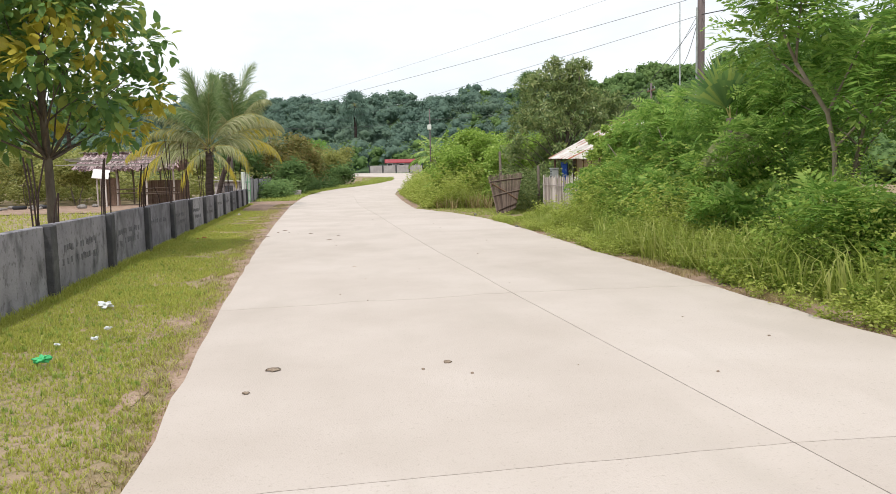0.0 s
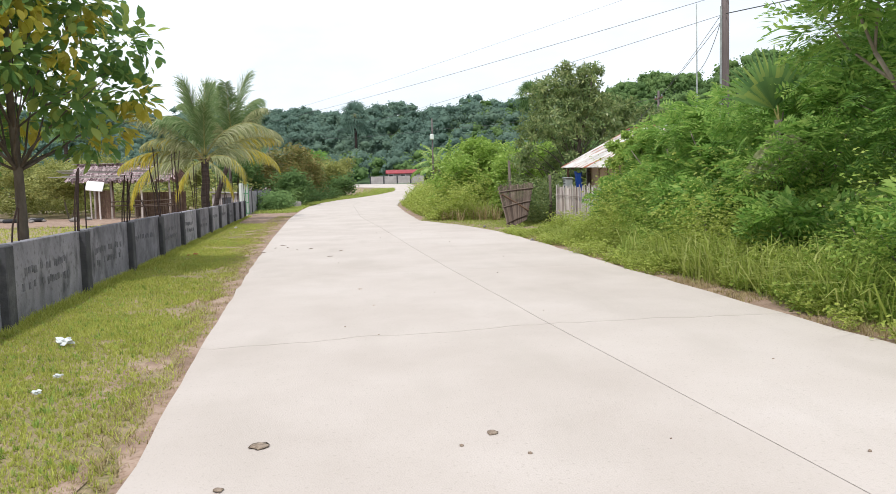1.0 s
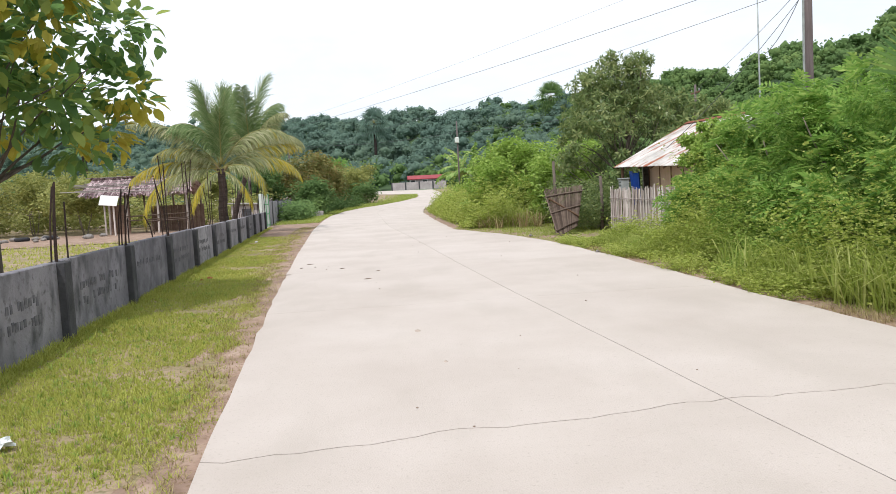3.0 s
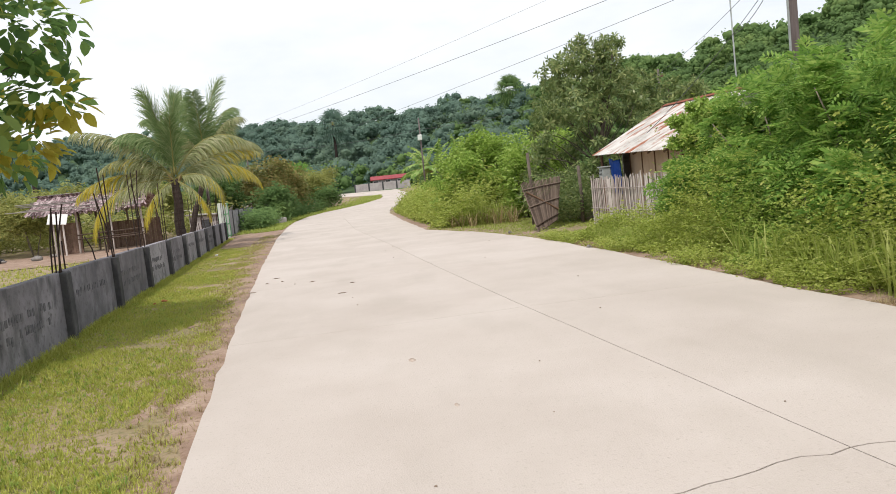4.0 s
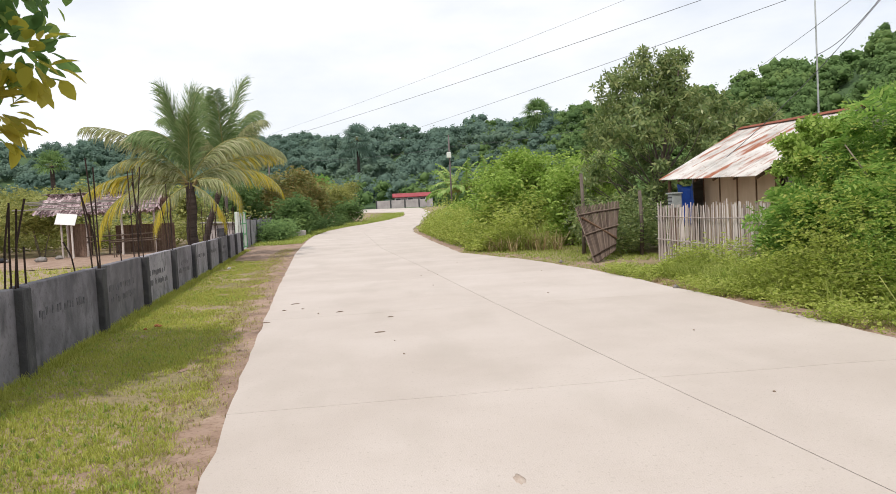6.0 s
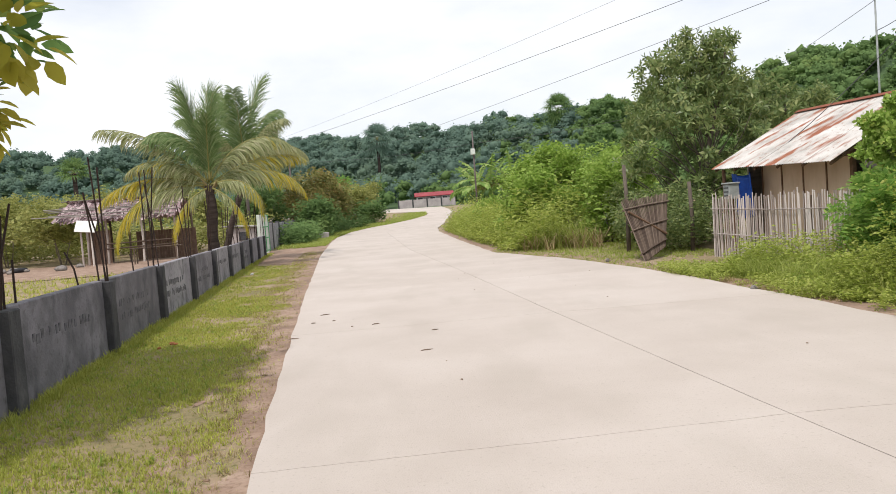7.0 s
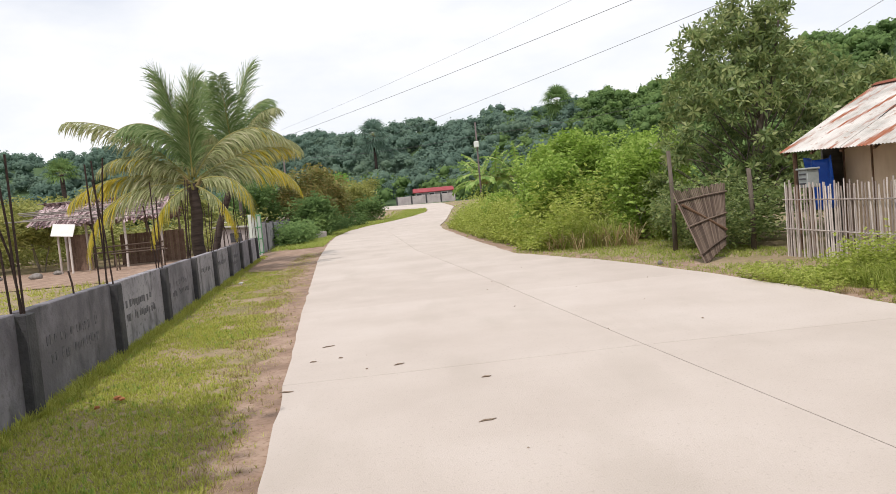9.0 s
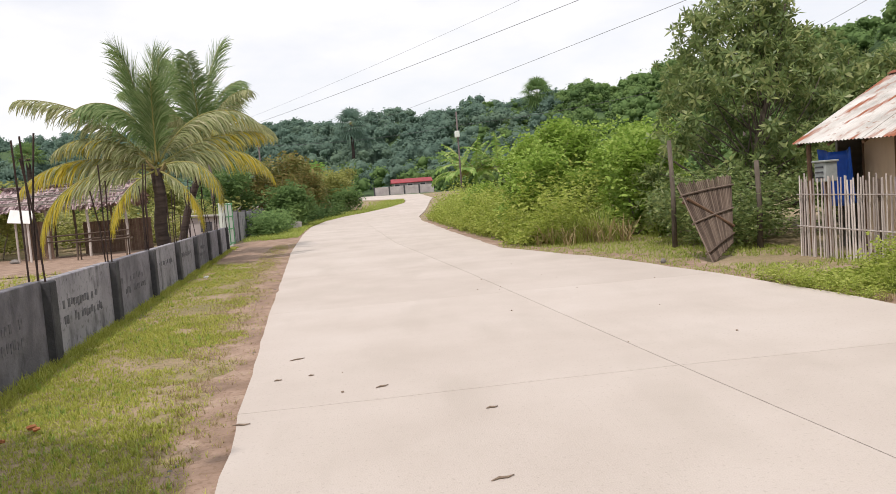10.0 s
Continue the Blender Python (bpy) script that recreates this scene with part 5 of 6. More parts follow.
def leaning_tree():
    """A thin bent stem that forks high up, with loose feathery sprays hanging about its boughs."""
    rg = np.random.default_rng(260)
    at = Vector((6.3, 9.8, float(land(6.3, 9.8))))
    t = thing("leaning_tree", at, "slender leaning tree with a bent pale stem and feathery leaves", "tree", "feathery trees by the road")
    stem = [at + Vector((0, 0, -0.1)), Vector((6.30, 9.8, 0.6)), Vector((6.28, 9.8, 1.17)), Vector((6.26, 9.8, 1.7)), Vector((6.15, 9.8, 2.18)), Vector((5.92, 9.8, 2.52)), Vector((5.68, 9.8, 2.86))]
    part("trunk", Shape().tube(stem, [0.036, 0.033, 0.031, 0.03, 0.029, 0.027, 0.025], 8), M_BARK_PALE, t, smooth=True)
    ends = [[stem[-1], Vector((5.52, 9.8, 3.2)), Vector((5.41, 9.8, 3.5)), Vector((5.3, 9.7, 4.1))], [stem[-1], Vector((5.74, 9.85, 3.35)), Vector((5.86, 9.9, 4.3))],
            [stem[4], Vector((6.5, 9.9, 2.75)), Vector((6.9, 10.0, 3.4))], [stem[3], Vector((6.55, 9.6, 2.1)), Vector((6.95, 9.3, 2.6))], [stem[5], Vector((5.75, 10.4, 3.0)), Vector((5.8, 11.0, 3.5))]]
    centres, radii = [], []
    for e in ends:
        part("branch", Shape().tube(e, [0.021 - 0.013 * i / (len(e) - 1) for i in range(len(e))], 6), M_BARK_PALE, t, smooth=True)
        for q in (0.45, 0.8, 1.0):
            c = e[-2].lerp(e[-1], q)
            centres.append(tuple(c + Vector(rg.normal(0, 0.15, 3))))
            radii.append(rg.uniform(0.35, 0.6))
    p, d = clump_points(rg, centres, radii, 420, inner=0.2)
    d = d + rg.normal(0, 0.45, d.shape)
    d[:, 2] = d[:, 2] * 0.35 + 0.1
    part("crown", leaf_mesh("crown", FEATHER_V, FEATHER_F, p, bases(d, 0.2, rg), 0.36 * rg.uniform(0.65, 1.25, len(p)), at), M_FEATHER, t)
    return t


leaning_tree()
broad_tree("leafy_shrub", (6.85, 20.9), 3.0, 1.15, 4200, 270, M_FEATHER_PALE, "tall shrub with small pale oval leaves hiding the hut's corner", 0.105, (SHRUB_V, SHRUB_F), bark=M_BARK_PALE, low=0.12, clumps=46, clump_r=(0.12, 0.30), trunk_r=0.035, top_narrow=0.5, branch_from=0.05, loose=True)
broad_tree("leafy_shrub", (7.6, 22.2), 2.9, 1.0, 2600, 271, M_FEATHER_PALE, "pale green leafy shrub against the hut's gable", 0.105, (SHRUB_V, SHRUB_F), bark=M_BARK_PALE, low=0.12, clumps=34, clump_r=(0.12, 0.30), trunk_r=0.035, top_narrow=0.5, branch_from=0.05, loose=True)


def young_fan_palm(at, hub_z):
    """Stiff fans on long stalks: two stand up, others hang folded."""
    rg = np.random.default_rng(81)
    base = Vector((at[0], at[1], float(land(*at))))
    t = thing("fan_palm", base, "young fan palm with stiff dark green fans among bushes", "palm tree", "fan palms by the road")
    hub0 = Vector((at[0], at[1], hub_z))
    part("trunk", Shape().tube([base, base.lerp(hub0, 0.5) + Vector((0.03, 0, 0)), hub0], [0.10, 0.085, 0.07], 9), M_BARK, t, smooth=True)
    for k, (a, el, ln, spread, r) in enumerate(((165, 68, 0.2, 0.85, 1.05), (100, 84, 0.25, 0.8, 1.0), (-80, -50, 0.25, 0.5, 0.9), (190, -70, 0.2, 0.35, 0.95))):
        a, el = radians(a), radians(el)
        d = Vector((math.cos(a) * math.cos(el), math.sin(a) * math.cos(el), math.sin(el)))
        across = Vector((0.93, -0.36, 0.0))
        side = (across - d * across.dot(d)).normalized()
        hub = hub0 + d * ln
        quads, n = [], 19
        for i in range(n):
            b = (i / (n - 1) - 0.5) * 2 * spread
            dl = d * math.cos(b) + side * math.sin(b)
            w = dl.cross(d.cross(side)).normalized() * 0.032
            ll = r * (0.78 + 0.22 * math.cos(b)) * rg.uniform(0.92, 1.05)
            p1, p2 = hub + dl * ll * 0.5, hub + dl * ll + Vector((0, 0, -0.05))
            quads += [[hub - w * 0.3, hub + w * 0.3, p1 + w, p1 - w], [p1 - w, p1 + w, p2 + w * 0.05, p2 - w * 0.05]]
        fan = part("fan_leaf", quad_mesh("fan_leaf", np.array([[tuple(c) for c in qd] for qd in quads]), base), M_TEAK if k < 2 else M_COCO, t)
        part("stalk", Shape().tube([hub0, hub0.lerp(hub, 0.5), hub], [0.02, 0.016, 0.012], 5), M_COCO_RIB, fan)


young_fan_palm((6.5, 13.35), 2.38)
MID = "feathery green bush at the road bend"
for i, (x, y, h, w, n) in enumerate([(3.9, 38.5, 2.9, 1.5, 1300), (5.4, 40, 4.0, 1.9, 1700), (6.9, 37.0, 3.3, 1.7, 1300), (4.9, 44, 3.7, 1.9, 1500), (6.6, 45, 4.2, 2.1, 1300), (4.0, 49.5, 1.9, 1.5, 1100), (7.4, 52, 4.4, 2.3, 1200), (8.6, 41, 4.0, 2.2, 1200), (6.1, 35.0, 2.9, 1.5, 1000)]):
    feathery_tree("feathery_bush", (x, y), h, w, int(n * 2.0), 90 + i, M_FEATHER_PALE, MID, stems=2, low=0.1, size=0.27, near=False, group="bushes at the bend", category="bush")
for i, (x, y, h, w, n, m) in enumerate([(-9.0, 76, 5.8, 2.9, 1400, M_BROWNISH), (-7.6, 83, 5.2, 2.7, 1300, M_BROWNISH), (-12.5, 73, 5.2, 2.6, 1300, M_WOODS), (-7.6, 70, 3.0, 2.0, 1000, M_WOODS)]):
    feathery_tree("roadside_tree", (x, y), h, w, int(n * 1.5), 110 + i, m, "dull olive and reddish small tree beyond the wall", stems=2, low=0.12, size=0.48, near=False, group="trees beyond the wall")
for i, (x, y, h, w, n) in enumerate([(-20.5, 54, 3.6, 3.4, 1300), (-25, 57, 4.0, 3.8, 1300), (-30, 55, 3.7, 3.8, 1100), (-35, 60, 4.5, 3.2, 900), (-22, 64, 4.6, 3.0, 900), (-15, 62, 4.2, 2.8, 900), (-28, 68, 5.0, 3.4, 800), (-40, 66, 5.0, 3.6, 700)]):
    feathery_tree("yard_tree", (x, y), h, w, int(n * 1.6), 130 + i, M_OLIVE, "low spreading olive green tree behind the yard", stems=3, low=0.52, size=0.36, near=False, group="trees behind the yard")
for i, (x, y, h) in enumerate([(5.2, 69.5, 6.4), (6.4, 69.8, 7.2), (8.0, 69, 7.2), (5.9, 71.5, 6.8)]):
    banana_plant((x, y), h, 150 + i)
fan_palm((35.5, 172), 21.4, 4.4, 161, "tall fan palm on the wooded ridge", M_WOODS, blades=34, fall=150, group="fan palms on the ridge", trunk=0.3)
# this palm and hill_woods share the leaf colour tinted for haze
fan_palm((-4.0, 168), 17.0, 4.4, 162, "tall fan palm on the wooded ridge", M_WOODS_HAZED, blades=34, fall=150, group="fan palms on the ridge", trunk=0.3)
fan_palm((-43, 112), 9.8, 2.8, 163, "tall fan palm beyond the yard", M_WOODS, group="fan palms on the ridge", trunk=0.3)
woods("hill_woods", -46, 14, 0.60, 1.05, 1600, 170, 171, M_WOODS_HAZED, "dense woodland covering the far hill, haze put into its bluish green", size=(1.5, 3.0), leaf=(0.3, 0.7))
woods("slope_woods", 8, 56, 0.50, 1.05, 2300, 95, 172, M_WOODS, "dense green woodland covering the nearer slope", size=(1.1, 2.3), leaf=(0.26, 0.58))
woods("foot_woods", -45, 46, 0.57, 0.68, 360, 170, 173, M_WOODS, "green trees along the foot of the hill", size=(1.6, 2.7), leaf=(0.28, 0.62))
for i, (x, y, h, w, n, m) in enumerate([(-5.5, 96, 4.2, 2.6, 1300, M_OLIVE), (-9.5, 100, 5.0, 3.0, 1300, M_BROWNISH), (-4.0, 90, 2.2, 1.6, 800, M_WOODS), (-8.0, 91, 3.4, 2.4, 1100, M_WOODS), (-5.2, 120.5, 4.4, 2.6, 1200, M_OLIVE), (-9, 121, 5.5, 3.4, 1200, M_FEATHER_DARK)]):
    feathery_tree("roadside_bush", (x, y), h, w, n, 180 + i, m, "olive green bush beside the far bend", stems=2, low=0.1, size=0.5, near=False, group="bushes by the far bend", category="bush")

# ---- grass and weeds ----
rng = np.random.default_rng(12)


def verge_points(n, y0, y1, power, bare):
    y = y0 + (y1 - y0) * rng.random(n) ** power
    a, b = x_wall(y) + 0.12, x_left(y) - 0.02
    x = a + (b - a) * rng.random(n)
    edge = b - x
    w = noise_at(x, y, 0.75, 5.0) * 0.8 + noise_at(x, y, 2.6, 8.0) * 0.5
    dirt = np.exp(-edge / (0.25 + 0.015 * np.maximum(y, 0))) * (0.72 + 0.45 * smooth01(4, 16, y))
    drive = smooth01(36, 40, y) * (1 - smooth01(50, 54, y))
    keep = (w + 0.38 - dirt - 1.6 * drive + rng.normal(0, 0.12, n)) > bare
    return x[keep], y[keep]


x, y = verge_points(105000, 0.8, 44, 1.5, -0.05)
scatter_tufts("verge_grass", on_land(x, y), 0.036, 13, M_GRASS, "short patchy green grass between wall and road", blades=5, width=0.20, spread=1.1, short=True, vary=0.5)
x, y = verge_points(36000, 7, 26, 1.0, -0.08)
scatter_tufts("verge_grass_mid", on_land(x, y), 0.045, 33, M_GRASS, "short worn green grass further along the verge", blades=5, width=0.20, spread=1.1, short=True, vary=0.5)
x, y = verge_points(7000, 1.5, 46, 1.3, 0.2)
scatter_tufts("verge_grass_long", on_land(x, y), 0.075, 14, M_HERB, "longer green grass tufts on the verge", blades=7, width=0.09, spread=1.0)
x, y = verge_points(13000, 1.5, 46, 1.35, -0.75)
scatter_tufts("verge_straw", on_land(x, y), 0.04, 15, M_GRASS_DRY, "short dry straw on the verge", blades=4, width=0.16, spread=1.4, short=True, vary=0.5)
y = rng.uniform(3, 47, 3200)
x = x_wall(y) + 0.08 + np.abs(rng.normal(0, 0.09, 3200))
scatter_tufts("wall_foot_grass", on_land(x, y), 0.13, 16, M_GRASS, "longer grass along the foot of the wall", blades=7, width=0.08, spread=0.8, short=True)
y = rng.uniform(3.5, 46, 4600)
x = x_left(y) - np.minimum(0.62, 0.08 + 0.022 * np.maximum(0.0, y - 3.5)) * (1 + 0.8 * noise_at(y, y * 0, 0.9, 3.0)) + rng.normal(0, 0.13 + 0.004 * y, 4600)
k = (x < x_left(y) - 0.01) & ~((y > 37) & (y < 51) & (x < x_left(y) - 1.0))
scatter_tufts("shoulder_tufts", on_land(x[k], y[k]), 0.055, 31, M_GRASS_DRY, "small dry tufts on the earth shoulder", blades=6, width=0.13, spread=1.2, short=True, vary=0.6)
scatter_tufts("shoulder_tufts_green", on_land(x[k] - 0.05, y[k] + 0.04), 0.05, 32, M_GRASS, "small green tufts beside the earth shoulder", blades=6, width=0.13, spread=1.1, short=True, vary=0.6)
# field behind the wall
x, y = rng.uniform(-26, -5, 9000), rng.uniform(9, 39.5, 9000)
k = x < x_wall(y) - 0.3
scatter_tufts("field_grass", on_land(x[k], y[k]), 0.12, 17, M_GRASS, "rough grass in the field behind the wall", blades=6, width=0.17, spread=1.1, short=True)
x, y = rng.uniform(-62, -11, 620), rng.uniform(57, 72, 620)
herbs("yard_thicket", on_land(x, y), rng.uniform(0.9, 2.6, 620), 35, M_OLIVE, "tangled olive green thicket behind the yard", per=26, size=0.5)
# far verges
y = rng.uniform(52, 106, 5500)
x = x_left(y) - 0.2 - np.abs(rng.normal(0, 1.7, 5500))
scatter_tufts("far_verge_grass", on_land(x, y), 0.26, 18, M_TALL, "grass along the far bend", blades=6, width=0.12, spread=0.9, short=True)
y = rng.uniform(55, 84, 350)
x = x_left(y) - 1.3 - rng.gamma(2.0, 0.6, 350)
herbs("far_verge_weeds", on_land(x, y), rng.uniform(0.5, 1.3, 350), 19, M_WOODS, "green weeds along the far wall", per=13, size=0.40)
# right verge by the gate
y = rng.uniform(22, 35, 9000)
x = x_right(y) + 0.12 + rng.random(9000) * (6.6 - x_right(y))
k = (noise_at(x, y, 0.8, 2.0) + 0.35 + 0.2 * (y > 29) - 0.75 * np.exp(-((x - 5.0) ** 2 + (y - 26.6) ** 2 * 0.5) / 1.6) + rng.normal(0, 0.15, 9000)) > 0
scatter_tufts("gate_grass", on_land(x[k], y[k]), 0.09, 20, M_TALL, "short grass before the bamboo gate", blades=5, width=0.14, spread=1.0, short=True)
# tall growth at the bend
y = rng.uniform(33.5, 64, 1100)
x = x_right(y) + 0.35 + rng.gamma(1.6, 0.75, 1100) + 0.9 * np.exp(-np.abs(y - 33.5) / 2.5)
h = 0.16 + 0.7 * smooth01(0.3, 1.9, x - x_right(y)) + 0.25 * noise_at(x, y, 0.6, 3.0)
scatter_tufts("bend_tall_grass", on_land(x, y), h, 22, M_TALL, "tall yellow-green grass at the bend", blades=13, width=0.02, spread=1.6, vary=0.5)
y = rng.uniform(33.8, 64, 1000)
x = x_right(y) + 0.5 + rng.gamma(1.8, 0.85, 1000)
k = ~((y < 35) & (x > 4.5))
h = (0.3 + 1.25 * smooth01(0.4, 2.2, x - x_right(y))) * (1 + 0.7 * noise_at(x, y, 0.55, 6.0)) * rng.uniform(0.75, 1.25, 1000)
herbs("bend_weeds", on_land(x, y)[k], h[k], 23, M_HERB_YELLOW, "bushy yellow-green weeds at the bend", per=22, size=0.22)
y = rng.normal(34.0, 0.5, 22)
x = rng.normal(4.2, 0.5, 22)
scatter_tufts("bend_straw", on_land(x, y), 0.9, 29, M_GRASS_DRY, "clump of dry brown grass by the gate", blades=16, width=0.025, spread=1.5)
# low creeping weeds that fray the road's edge
y = 3.0 + 21 * rng.random(1000)
x = x_right(y) + 0.02 + np.abs(rng.normal(0, 0.42, 1000))
k = noise_at(x, y, 0.55, 15.0) + 0.6 * noise_at(x, y, 2.2, 4.0) > -0.02
herbs("edge_weeds", on_land(x[k], y[k]), rng.uniform(0.08, 0.30, 1000)[k], 36, M_HERB_YELLOW, "low creeping yellow-green weeds at the road edge", per=14, size=0.085)
# weeds in front of the hedge
y = 3.0 + 20.5 * rng.random(1900)
off = rng.gamma(2.0, 0.42, 1900)
x = x_right(y) + 0.5 + off + 0.4 * noise_at(y, y * 0, 0.7, 1.0)
k = ~((y > 22.0) & (x > 5.8))
h = (0.12 + 1.15 * smooth01(0.1, 1.3, off) * rng.uniform(0.5, 1.4, 1900)) * (1 + 0.9 * noise_at(x, y, 0.6, 4.0)) * (1 - 0.62 * smooth01(18.8, 20.8, y))
tone = noise_at(x, y, 0.5, 9.0) + rng.normal(0, 0.12, 1900) + 0.6 * smooth01(18.5, 20, y)
for nm, sel, mt, lab in (("hedge_weeds", tone > 0.05, M_HERB_YELLOW, "knee-high yellow-green roadside weeds below the hedge"), ("hedge_weeds_green", tone <= 0.05, M_HERB, "knee-high deep green roadside weeds below the hedge")):
    herbs(nm, on_land(x, y)[k & sel], np.maximum(h, 0.08)[k & sel], 24, mt, lab, per=25, size=0.118)
y = 3.0 + 20.5 * rng.random(3200)
off = rng.gamma(1.8, 0.38, 3200)
x = x_right(y) + 0.3 + off
k = noise_at(x, y, 0.8, 7.0) > -0.1
h = 0.10 + 0.34 * smooth01(0.2, 1.2, off) * (1 - 0.5 * smooth01(20.0, 21.8, y))
scatter_tufts("hedge_grass", on_land(x, y)[k], h[k], 25, M_TALL, "long grass below the hedge", blades=9, width=0.02, spread=1.0)
y = rng.uniform(18.6, 22.6, 420)
x = x_right(y) + 0.7 + rng.random(420) * (5.9 - x_right(y) - 0.7)
scatter_tufts("fence_grass", on_land(x, y), 0.42, 34, M_TALL, "long yellow-green grass before the bamboo fence", blades=11, width=0.022, spread=0.9)
y = rng.normal(11.0, 2.2, 150)
x = x_right(y) + 0.6 + np.abs(rng.normal(0, 0.45, 150))
scatter_tufts("reed_grass", on_land(x, y), 0.8, 30, M_TALL, "long pale arching grass blades among the weeds", blades=10, width=0.024, spread=1.3)
y = 3.0 + 21 * rng.random(4200)
x = x_right(y) + 0.10 + np.abs(rng.normal(0, 0.34, 4200))
k = noise_at(x, y, 0.9, 12.0) + 0.5 * noise_at(x, y, 3.0, 2.0) > 0.02
scatter_tufts("hedge_straw", on_land(x[k], y[k]), 0.11, 26, M_GRASS_DRY, "dry trampled grass at the road edge", blades=6, width=0.07, spread=1.3, short=True)
y = rng.uniform(8, 22, 300)
x = rng.uniform(6.0, 11.0, 300)
herbs("hedge_floor_weeds", on_land(x, y), rng.uniform(0.5, 1.2, 300), 27, M_FEATHER_DARK, "dark weeds under the roadside trees", per=11, size=0.22)
y = rng.uniform(28.6, 31.5, 80)
x = rng.uniform(5.3, 7.6, 80)
herbs("gate_weeds", on_land(x, y), rng.uniform(0.8, 1.75, 80), 28, M_MANGO, "dark leafy shrub behind the leaning gate", per=40, size=0.22)

# ---- small things on road and verge ----
for (x, y, r, lab) in ((-0.82, 5.72, 0.05, "flat dried dung pat on the concrete"), (0.52, 5.72, 0.034, "flat dried dung pat on the concrete"), (-0.92, 5.11, 0.026, "small dark clod on the concrete")):
    single("dung", Shape().blob((x, y, 0.005), (r, r * 1.1, 0.009), int(x * 10), 0.35, 2, True), M_DROP, (x, y, 0), lab, "dung", "dried dung on the road", smooth=True)
for i in range(34):
    y = rng.uniform(2.5, 30)
    x = rng.uniform(float(x_left(y)) + 0.2, float(x_right(y)) - 0.3)
    r = rng.uniform(0.004, 0.011)
    single("pebble", Shape().blob((x, y, r * 0.5), (r * 1.3, r, r * 0.8), i, 0.3, 1), M_DROP, (x, y, 0), "tiny dark pebble on the concrete", "pebble", "pebbles on the road", smooth=True)
for (x, y, a, ln) in ((-2.56, 21.43, 0.5, 0.16), (-2.65, 20.58, 0.2, 0.07), (-1.73, 19.99, 0.5, 0.12), (-2.36, 20.65, 0.1, 0.05), (-2.76, 19.28, 0.0, 0.13), (-1.12, 17.73, 0.3, 0.14), (-0.96, 19.06, 0.2, 0.09)):
    s = Shape()
    d = Vector((math.cos(a), math.sin(a), 0)) * ln / 2
    s.tube([Vector((x, y, 0.006)) - d, Vector((x, y + 0.012, 0.008)) - d * 0.3, Vector((x, y - 0.004, 0.008)) + d * 0.4, Vector((x, y + 0.01, 0.006)) + d], [0.003, 0.008, 0.007, 0.003], 5)
    single("twig", s, M_DROP, (x, y, 0), "short brown twig lying on the concrete", "twig", "twigs on the road", smooth=True)
for (x, y, r, mt, lab) in ((-3.25, 9.2, 0.085, M_LITTER, "crumpled white plastic wrapper on the grass"), (-2.66, 7.22, 0.035, M_LITTER, "small white plastic scrap on the grass"), (-2.92, 7.02, 0.025, M_LITTER, "small white plastic scrap on the grass"), (-2.71, 7.72, 0.035, M_LITTER, "small white plastic scrap on the grass"), (-2.80, 6.42, 0.07, M_LITTER_GREEN, "crumpled bright green plastic bag on the grass"), (-5.75, 32.4, 0.06, M_LITTER, "small white plastic scrap by the wall")):
    single("litter", Shape().blob((x, y, 0.0), (r * 0.75, r * 0.5, r * 0.4), int(abs(x) * 100), 0.7, 3), mt, (x, y, -0.05), lab, "litter", "litter on the verge")
for (x, y, r) in ((-4.46, 19.89, 0.04), (-4.40, 19.82, 0.03), (-4.53, 19.56, 0.028)):
    single("dead_leaf", Shape().blob((x, y, -0.01), (r, r * 0.55, 0.016), int(abs(y) * 7), 0.5, 2), M_RED_LEAF, (x, y, -0.05), "curled dead reddish leaf on the grass", "leaf", "dead leaves on the verge")
for i in range(70):
    y = rng.uniform(14, 46)
    x = float(x_left(y)) - 0.05 - abs(rng.normal(0, 0.012 * y))
    r = rng.uniform(0.008, 0.024)
    single("gravel_stone", Shape().blob((x, y, float(land(x, y)) + r * 0.5), (r * 1.4, r, r * 0.7), i, 0.4, 1), M_DIRT if i % 3 else M_STONE, (x, y, float(land(x, y))), "small stone or clod on the bare earth", "stone", "stones on the road shoulder", smooth=True)
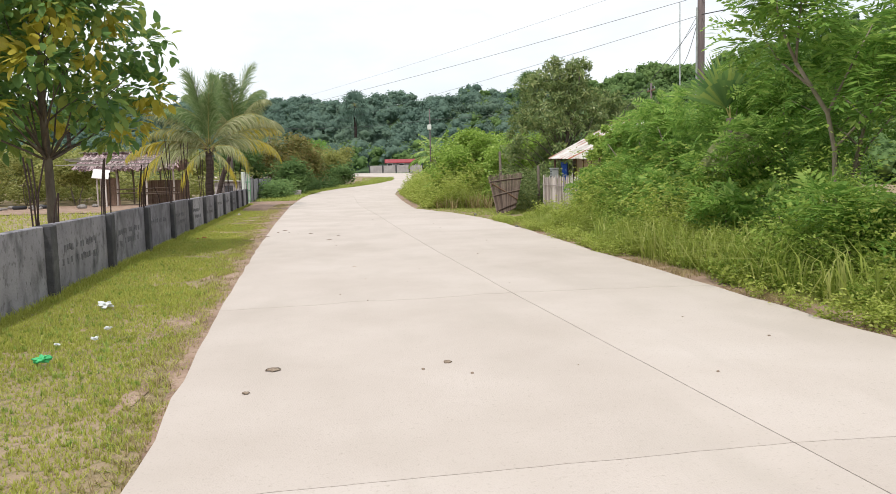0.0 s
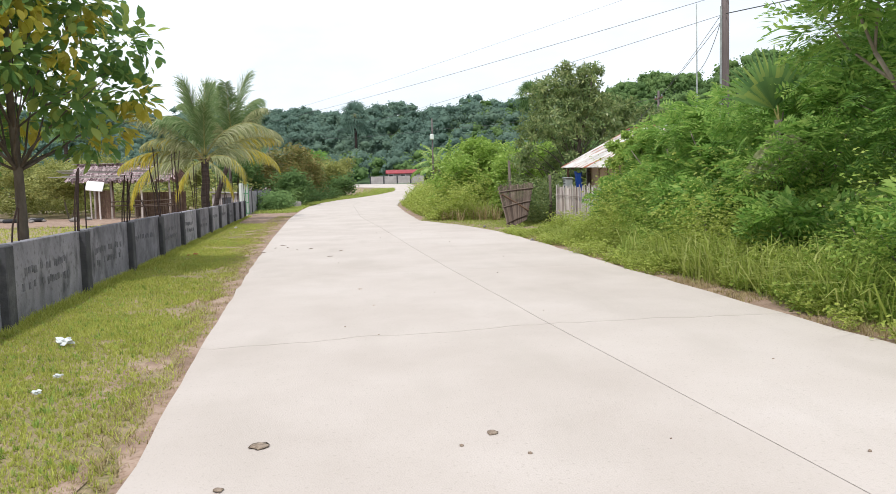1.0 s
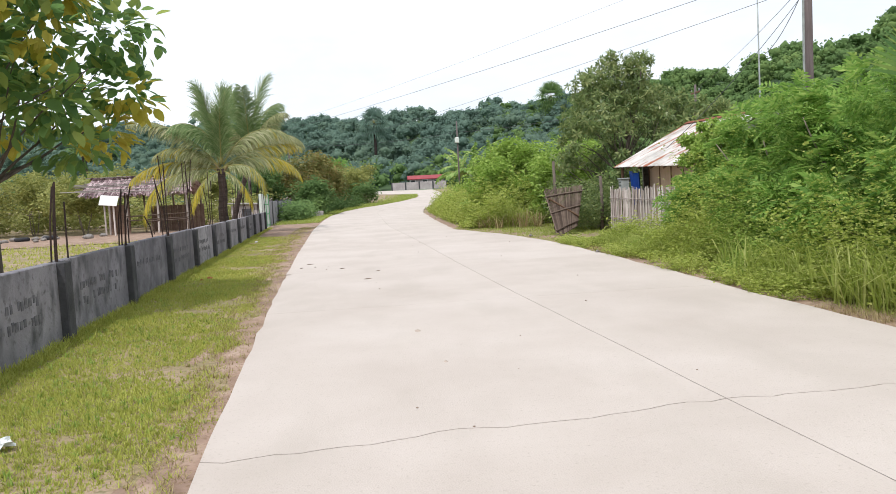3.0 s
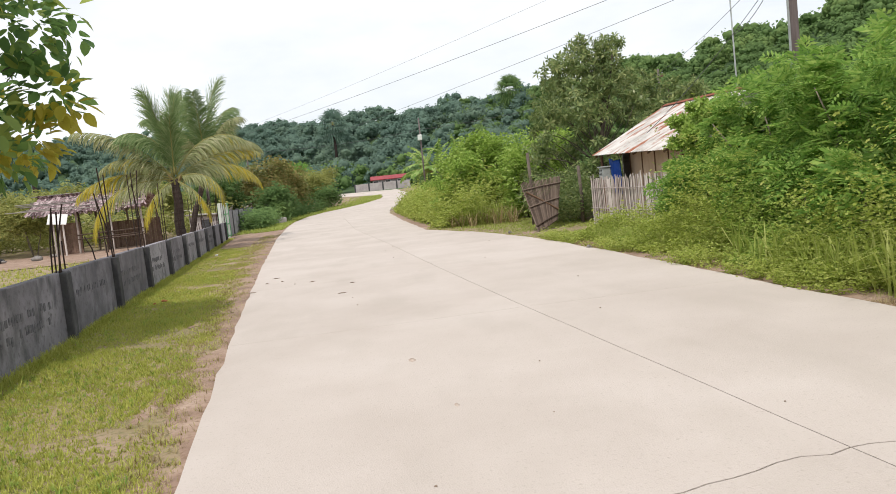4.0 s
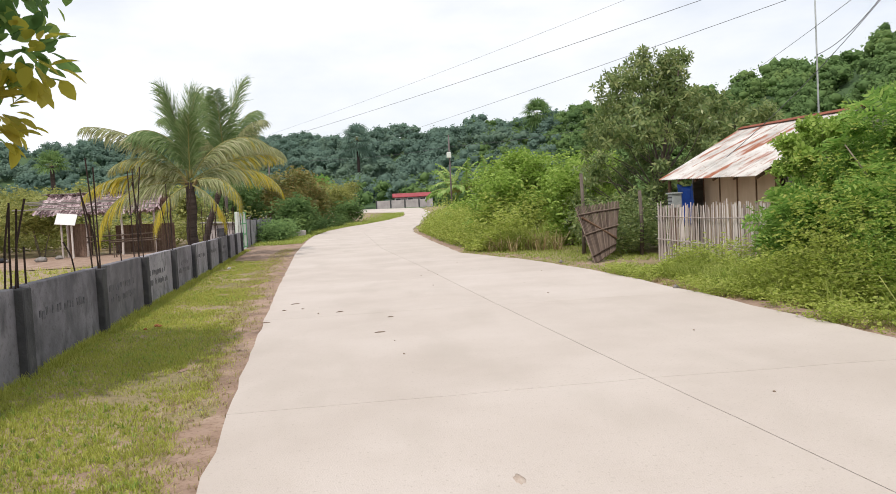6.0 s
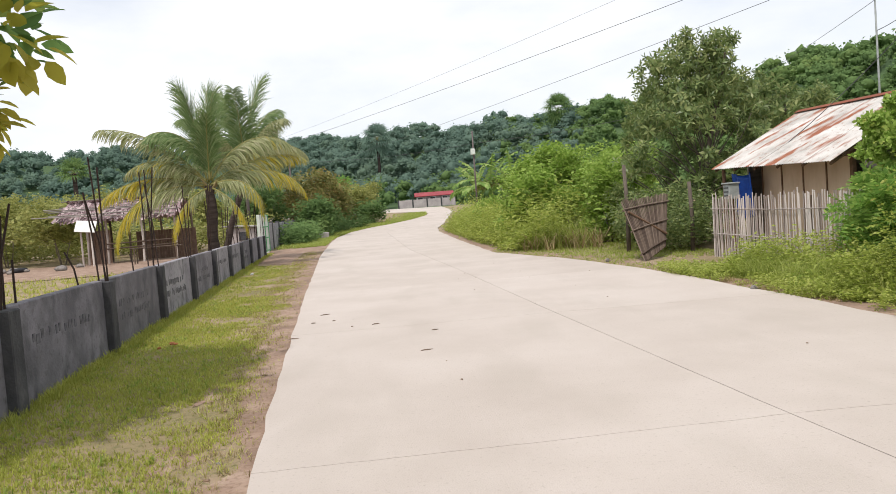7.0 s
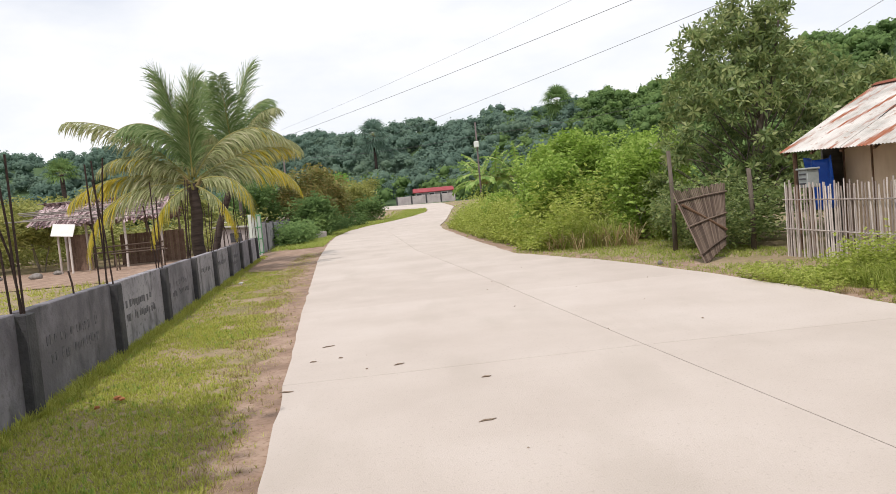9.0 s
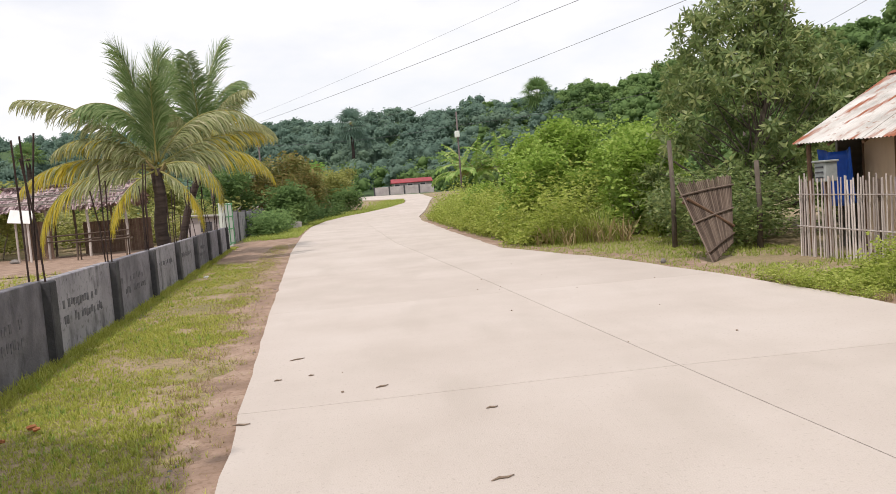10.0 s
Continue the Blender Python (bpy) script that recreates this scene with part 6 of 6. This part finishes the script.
for (x, y, r) in ((-0.38, 12.3, 0.065), (-0.18, 10.72, 0.04)):
    s = Shape()
    ring = [(x + r * (1 + 0.35 * noise.noise((math.cos(a) * 2, math.sin(a) * 2, x))) * math.cos(a) * 0.6, y + r * 1.5 * (1 + 0.35 * noise.noise((math.cos(a) * 2, math.sin(a) * 2, x))) * math.sin(a), -0.003) for a in (q * math.tau / 24 for q in range(24))]
    s.add([(x, y, 0.009)] + ring + [(p[0], p[1], -0.012) for p in ring], [(0, 1 + q, 1 + (q + 1) % 24) for q in range(24)] + [(1 + (q + 1) % 24, 1 + q, 25 + q, 25 + (q + 1) % 24) for q in range(24)])
    single("mud_patch", s, M_STAIN, (x, y, 0), "thin brown patch of dried mud on concrete", "mud", "mud patches on the road", smooth=True)
for (x, y, r, h) in ((3.83, 20.34, 0.05, 0.05), (3.6, 27.2, 0.05, 0.05)):
    single("stone", Shape().blob((x, y, 0.0), (r, r * 0.8, h), 3, 0.25, 2), M_STONE, (x, y, -0.05), "pale stone at the edge of the road", "stone", "stones by the road", smooth=True)
patch_rng = np.random.default_rng(77)
for i in range(36):
    y = patch_rng.uniform(3.5, 34)
    x = float(x_left(y)) - 0.25 - abs(patch_rng.normal(0, 0.35)) if i % 4 else float(x_wall(y)) + patch_rng.uniform(0.5, 0.9)
    rx, ry = patch_rng.uniform(0.07, 0.2), patch_rng.uniform(0.2, 0.6)
    s = Shape()
    s.v.append((x, y, float(land(x, y)) + 0.014))
    n = 30
    for q in range(n):
        a = q * math.tau / n
        k = 1 + 0.55 * noise.noise((math.cos(a) * 1.5, math.sin(a) * 1.5, i * 3.7)) + 0.3 * noise.noise((math.cos(a) * 4, math.sin(a) * 4, i * 2.1))
        px_, py_ = x + rx * k * math.cos(a), y + ry * k * math.sin(a)
        s.v.append((min(px_, float(x_left(py_)) + 0.03), py_, float(land(px_, py_)) + 0.002))
    s.f = [(0, 1 + q, 1 + (q + 1) % n) for q in range(n)]
    single("bare_patch", s, M_DIRT, (x, y, -0.05), "bare patch of reddish earth in the verge grass", "dirt", kind="structure", smooth=True)
blk = thing("concrete_block", (-6.95, 66, -0.05), "pale broken concrete block lying on the far verge", "concrete block")
part("block", Shape().box((-6.95, 66, 0.22), (1.0, 0.6, 0.55), Matrix.Rotation(0.4, 3, "Z") @ Matrix.Rotation(0.1, 3, "Y"), 0.03), M_HOUSE, blk)
fan_palm((8.5, 11.3), 5.5, 2.7, 88, "fan palm with dry drooping brown leaves over bushes", M_GRASS_DRY, blades=16, group="fan palms by the road", trunk=0.08, fall=120)
